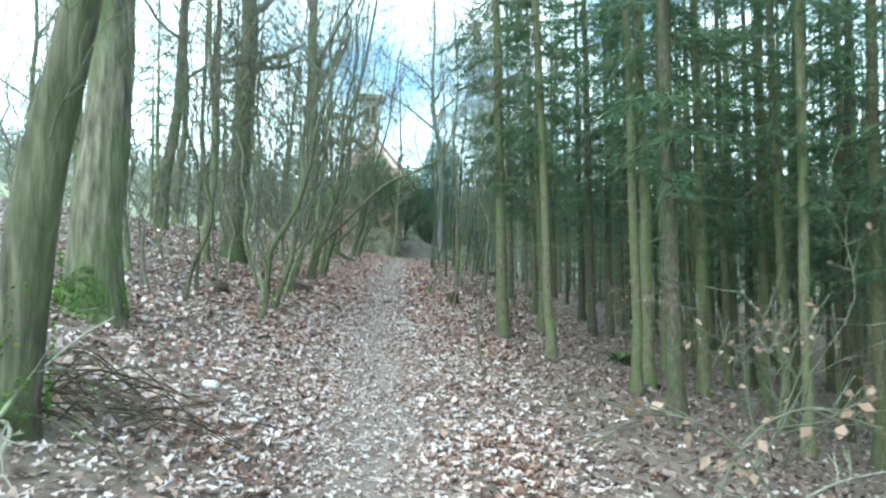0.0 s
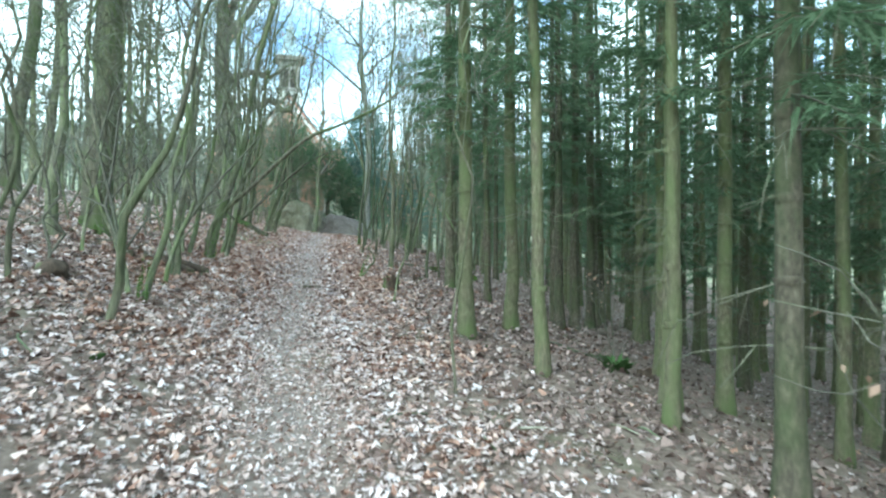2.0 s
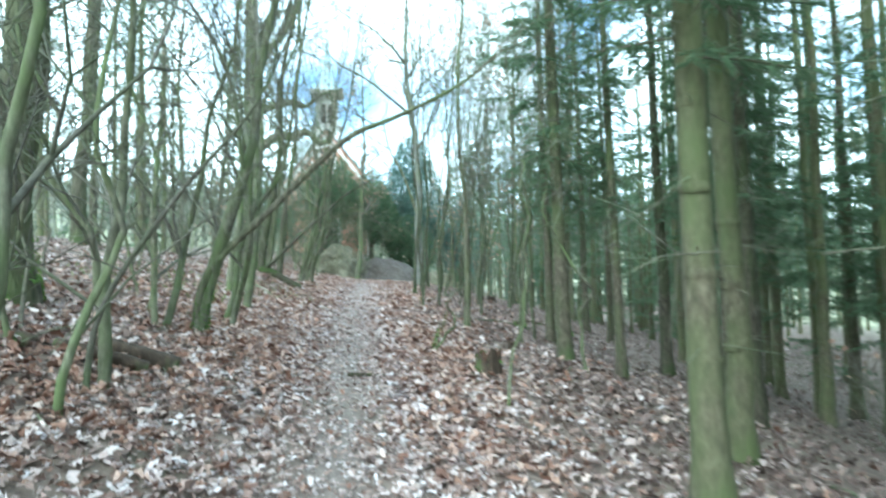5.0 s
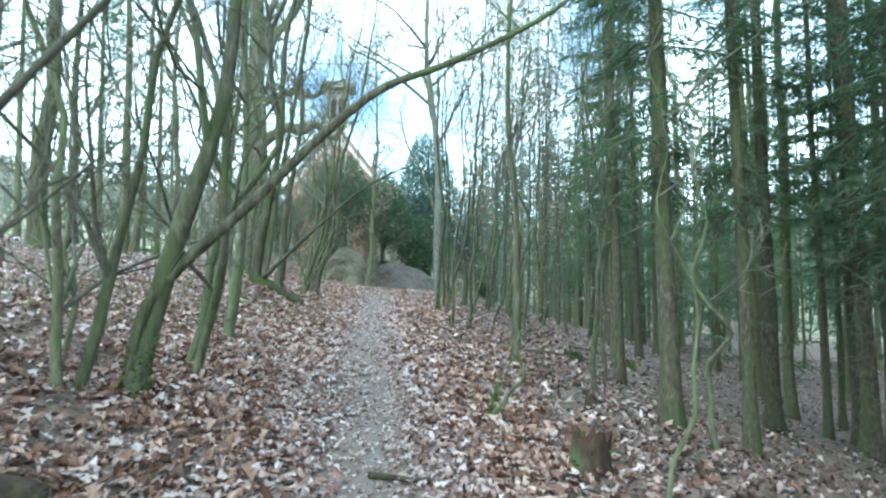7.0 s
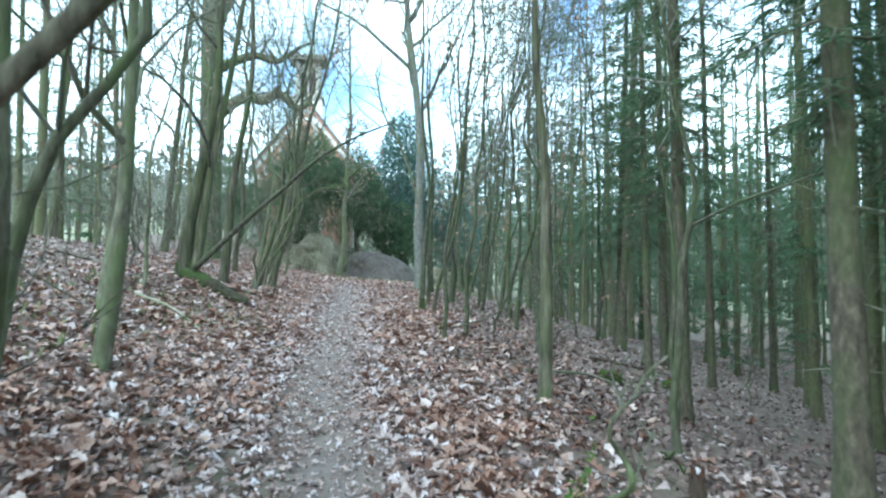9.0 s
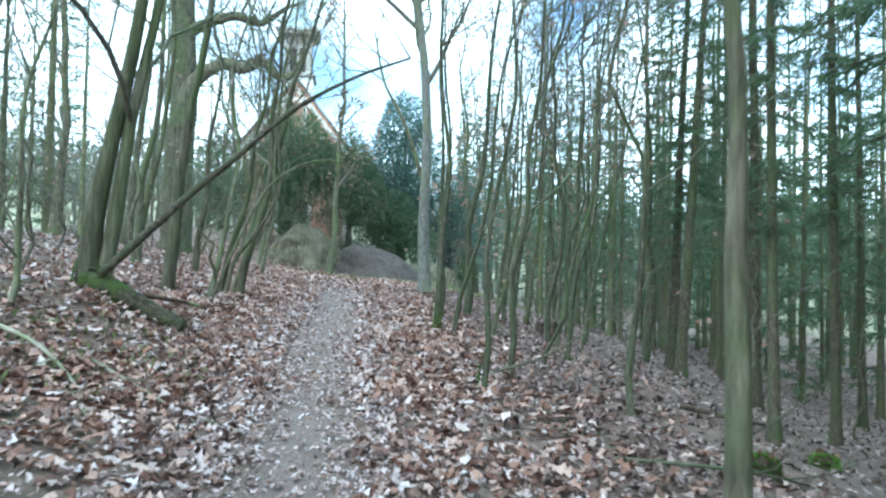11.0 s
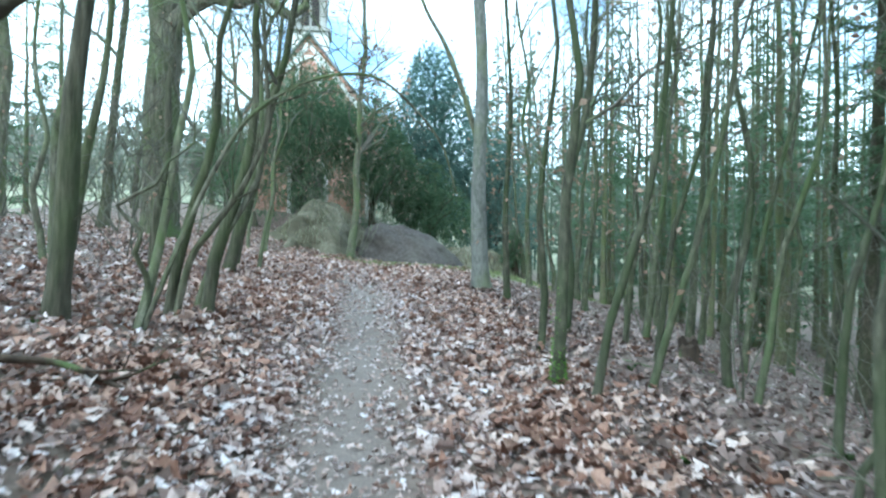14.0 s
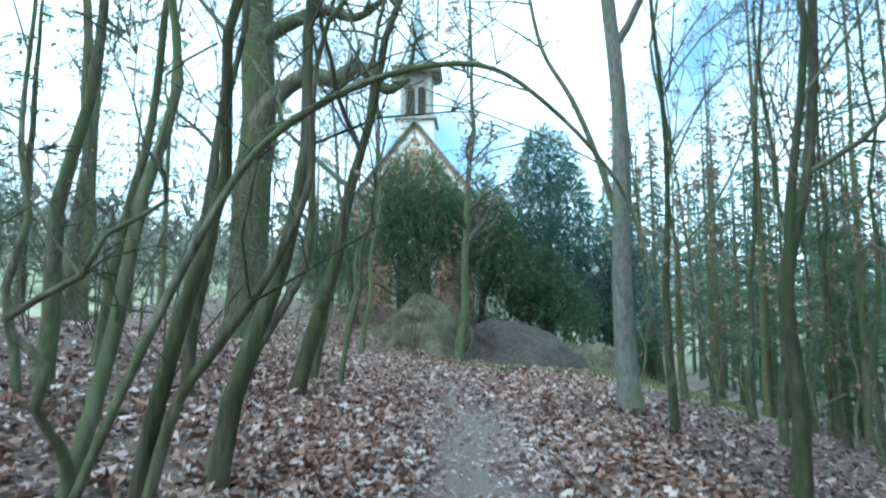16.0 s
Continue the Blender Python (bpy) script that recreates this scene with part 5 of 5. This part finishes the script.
stick(((-4.5, 24.9, 0.1), (-3.99, 25.19, 0.12), (-3.75, 25.36, 0.1), (-3.36, 25.33, 0.05)), 0.03, 0.014, 9, WOOD_DARK, "fallen mossy branch on the slope")
stick(((2.5, 12.9, 0.03), (3.1, 12.8, 0.05), (3.8, 13.1, 0.03)), 0.018, 0.009, 10, DEAD_TWIG, "fallen twig under the spruces")
stick(((0.2, 21.8, 0.03), (1.0, 21.6, 0.08), (1.9, 22.2, 0.05)), 0.016, 0.008, 11, DEAD_TWIG, "fallen twig on the lower slope")
stick(((1.9, 24.6, 0.03), (2.6, 24.5, 0.06), (3.6, 25.4, 0.04)), 0.025, 0.012, 12, WOOD_DARK, "fallen branch under the young trees")
stick(((-0.45, 23.25, 0.2), (0.1, 23.4, 0.42), (0.9, 23.6, 0.95)), 0.014, 0.006, 13, DEAD_TWIG, "dead branch propped against a young stem")
stick(((1.75, 4.0, 0.02), (2.2, 4.1, 0.16), (2.7, 4.3, 0.34), (3.3, 4.6, 0.55)), 0.008, 0.004, 14, PALE_STICK, "thin bent pale twig under the spruces")
for k in range(44):
    x, y, a = -2.15 + rnd.gauss(0, 0.28), 3.75 + rnd.gauss(0, 0.4), rnd.uniform(-0.6, 0.9)
    stick(((x, y, 0.03), (x + 0.3 * math.cos(a), y + 0.3 * math.sin(a), rnd.uniform(0.08, 0.3)), (x + 0.7 * math.cos(a), y + 0.7 * math.sin(a), rnd.uniform(0.03, 0.25))), 0.008, 0.0035, 400 + k, WOOD_DARK, "dark fallen twig heaped beside the oak", "twig", 0)
for k in range(90):
    y = rnd.uniform(0, 32)
    x = path_x(y) + rnd.choice((-1, 1)) * rnd.uniform(0.6, 5)
    a, ln = rnd.uniform(0, 6.28), rnd.uniform(0.2, 0.7)
    stick(((x, y, 0.02), (x + math.cos(a) * ln * 0.5, y + math.sin(a) * ln * 0.5, 0.05), (x + math.cos(a + 0.3) * ln, y + math.sin(a + 0.3) * ln, 0.02)), 0.009, 0.004, 200 + k, DEAD_TWIG if k % 3 else PALE_STICK, "small dead twig lying on the leaves", "twig", 0)


def stone(x, y, r, seed, label, material=None, flat=0.55):
    bm = bmesh.new()
    bmesh.ops.create_icosphere(bm, subdivisions=3, radius=r)
    for v in bm.verts:
        v.co *= 1 + 0.28 * noise.noise(v.co * (1.6 / r) + Vector((seed, 0, 0)))
        v.co.z *= flat
        v.co.x *= 1.25
    me = bpy.data.meshes.new("stone")
    bm.to_mesh(me)
    me.materials.append(material or STONE)
    me.polygons.foreach_set("use_smooth", [True] * len(me.polygons))
    ob = new("stone", me)
    ob.matrix_world = pose(x, y, float(on_ground(x, y)) + r * flat * 0.45, 0, 0, seed * 40)
    tagged(ob, label, "stone")


stone(-1.66, 5.41, 0.07, 3, "pale rounded stone among the leaves")
stone(-1.2, 5.0, 0.04, 5, "small pale stone by the path")
stone(-3.35, 10.3, 0.16, 7, "dark mossy rock sticking out of the bank", WOOD_DARK, 0.8)
stone(-3.6, 13.0, 0.12, 9, "dark rock on the bank", WOOD_DARK, 0.7)


def herb(x, y, seed, label, n=26, high=0.16):
    """A rosette of pointed leaves that spring from one root."""
    rng = random.Random(seed)
    sh = Shape()
    sh.v.append(Vector((0, 0, -0.01)))
    for _ in range(n):
        a = rng.uniform(0, 6.28)
        way = Vector((math.cos(a), math.sin(a), rng.uniform(0.3, 1.4))).normalized()
        across = way.cross(Vector((0, 0, 1))).normalized()
        h = high * rng.uniform(0.5, 1.2)
        s = len(sh.v)
        mid = way * h * 0.55 + Vector((0, 0, 0.02))
        tip = way * h + Vector((0, 0, -0.25 * h * rng.random()))
        sh.v += [mid + across * h * 0.08, tip, mid - across * h * 0.08]
        sh.f += [(0, s, s + 1), (0, s + 1, s + 2)]
    ob = part("green_herb", sh, FERN)
    ob.location = (x, y, float(on_ground(x, y)))
    tagged(ob, label, "herb")


for k in range(20):
    y = rnd.uniform(3, 30)
    herb(path_x(y) + rnd.choice((-1, 1, 1)) * rnd.uniform(0.7, 4.2), y, 300 + k, "small green plant between dead leaves", rnd.randint(7, 16), rnd.uniform(0.05, 0.12))
herb(3.2, 12.05, 77, "green fern with drooping fronds under the spruces", 46, 0.3)


def beech_twigs(x, y, seed, label, stems=4, high=1.5, share=0.5):
    """A low young beech whose withered leaves still hang."""
    rng = random.Random(seed)
    ob = thing("beech_sapling", pose(x, y, float(on_ground(x, y))), label, "sapling", "young beeches")
    sh, tips = Shape(), []
    for k in range(stems):
        a = rng.uniform(0, 6.28)
        grow(sh, rng, Vector((rng.gauss(0, 0.05), rng.gauss(0, 0.05), -0.05)), Vector((math.cos(a) * 0.5, math.sin(a) * 0.5, 1)).normalized(), high * rng.uniform(0.6, 1.1), 0.012, 2, 0.0, 0.14, 4, tips)
    part("stem_tuft", sh, TWIG, ob)
    part("leafage", leaves_on(tips, rng, share, 0.07, 1), HANGING, ob, "withered pale brown leaves")


def leafy_bough(x, y, seed, label, reach, rise):
    """A thin shoot that bends over sideways and holds withered leaves along its end."""
    rng = random.Random(seed)
    ob = thing("beech_sapling", pose(x, y, float(on_ground(x, y))), label, "sapling", "young beeches")
    line = spline([Vector(q) for q in ((0, 0, -0.05), (0.1 * reach, 0, 0.45 * rise), (0.35 * reach, 0.05, 0.85 * rise), (0.7 * reach, 0.08, rise), (reach, 0.1, 0.95 * rise))], 6)
    sh, tips = Shape(), []
    sh.tube(line, [0.008 - 0.005 * i / len(line) for i in range(len(line))], 5, cap=False)
    for i in range(8, len(line)):
        a = rng.uniform(0, 6.28)
        grow(sh, rng, line[i], Vector((math.copysign(0.6, reach), math.cos(a), 0.25 * math.sin(a))).normalized(), rng.uniform(0.15, 0.4), 0.004, 0, -0.01, 0.1, 2, tips)
    part("stem_tuft", sh, TWIG, ob)
    part("leafage", leaves_on(tips, rng, 0.6, 0.075, 1), HANGING, ob, "withered pale brown leaves")


leafy_bough(1.75, 2.7, 21, "bent beech shoot with withered leaves beside the spruces", -0.75, 0.95)
leafy_bough(1.5, 3.3, 22, "bent beech shoot with withered leaves beside the spruces", 0.8, 0.8)
leafy_bough(2.5, 6.2, 23, "bent beech shoot with withered leaves beside the spruces", 0.7, 1.15)
beech_twigs(2.6, 5.4, 1, "young beech with withered leaves under the spruces", 3, 1.5, 0.35)
beech_twigs(3.4, 6.6, 2, "young beech with withered leaves under the spruces", 3, 1.7, 0.35)
beech_twigs(3.9, 13.9, 3, "young beech with withered leaves under the spruces", 3, 1.6, 0.3)
beech_twigs(-2.35, 1.9, 4, "young oak shoots with a few brown leaves", 4, 3.2, 0.35)
beech_twigs(0.9, 27.2, 5, "young beech with withered leaves", 3, 2.6, 0.4)
beech_twigs(1.6, 31.5, 6, "young beech with withered leaves", 4, 3.0, 0.5)
beech_twigs(2.6, 28.0, 7, "young beech with withered leaves", 3, 2.8, 0.35)
beech_twigs(-5.7, 30.9, 31, "young oak shoots with brown leaves", 4, 3.6, 0.35)
beech_twigs(-7.0, 31.8, 32, "young oak shoots with brown leaves", 5, 4.2, 0.4)
beech_twigs(-7.8, 35.6, 33, "young oak shoots with brown leaves", 5, 4.4, 0.4)
beech_twigs(-8.06, 32.08, 41, "young oak shoots full of withered brown leaves", 6, 4.6, 0.6)
beech_twigs(-7.98, 33.09, 42, "young oak shoots full of withered brown leaves", 6, 4.6, 0.6)
beech_twigs(-9.46, 34.41, 43, "young oak shoots full of withered brown leaves", 6, 4.6, 0.6)
beech_twigs(-6.5, 33.5, 8, "young oak shoots with brown leaves", 4, 3.0, 0.4)
beech_twigs(0.6, 42.2, 9, "young beech with withered leaves by the clearing", 4, 2.4, 0.8)


# ---- woods that close the view ----
beech_twigs(-3.75, 43.9, 501, "young beech shoots full of withered brown leaves", 7, 5.2, 0.85)
beech_twigs(-4.2, 44.6, 502, "young beech shoots full of withered brown leaves", 6, 4.2, 0.85)


def thicket():
    """Crowded conifers beyond the plantation, too many and too deep to count."""
    r = random.Random(19)
    sh = Shape()
    for k in range(230):
        if k % 5 == 0:
            x, y = r.uniform(27, 60), r.uniform(-10, 90)
        else:
            x, y = r.uniform(3, 45), r.uniform(57, 92)
        z = float(on_ground(x, y))
        h = r.uniform(11, 17)
        sh.tube([Vector((x, y, z - 0.5)), Vector((x, y, z + h))], [0.13, 0.03], 4, cap=False)
        for j in range(64):
            s = r.random() ** 0.8
            a, rr = r.uniform(0, 6.28), 2.0 * (1.05 - s) * r.uniform(0.3, 1)
            c = Vector((x, y, z + h * (0.14 + 0.86 * s)))
            way = Vector((math.cos(a), math.sin(a), r.uniform(-0.7, -0.1))).normalized()
            sh.blade(c, c + way * (rr + 0.25), way.orthogonal().normalized() * r.uniform(0.06, 0.16), 0.1)
    tagged(part("conifer_thicket", sh, DEEP_WOOD), "dense conifer wood beyond the plantation", "woods", kind="stuff")


thicket()


# ---- far woods on the hills ----
def far_woods():
    r = random.Random(9)
    sh = Shape()
    for k in range(1500):
        a = r.uniform(radians(-75), radians(75))
        d = r.uniform(95, 330)
        x, y = math.sin(a) * d, math.cos(a) * d
        if abs(a) < 0.05 and d < 120:
            continue
        z = float(on_ground(x, y))
        h = r.uniform(7, 13)
        sh.tube([Vector((x, y, z - 0.5)), Vector((x, y, z + h * 0.7))], [0.2, 0.08], 3, cap=False)
        for j in range(26):
            c = Vector((x + r.gauss(0, 1.6), y + r.gauss(0, 1.6), z + h * r.uniform(0.25, 1)))
            way = Vector((r.gauss(0, 1), r.gauss(0, 1), r.gauss(0.5, 1))).normalized()
            sh.blade(c, c + way * r.uniform(1.0, 2.8), way.orthogonal().normalized() * r.uniform(0.12, 0.4), 0.2)
    tagged(part("far_woods", sh, FAR_WOOD), "bare grey-brown woods on the far hills", "woods", kind="stuff")


far_woods()
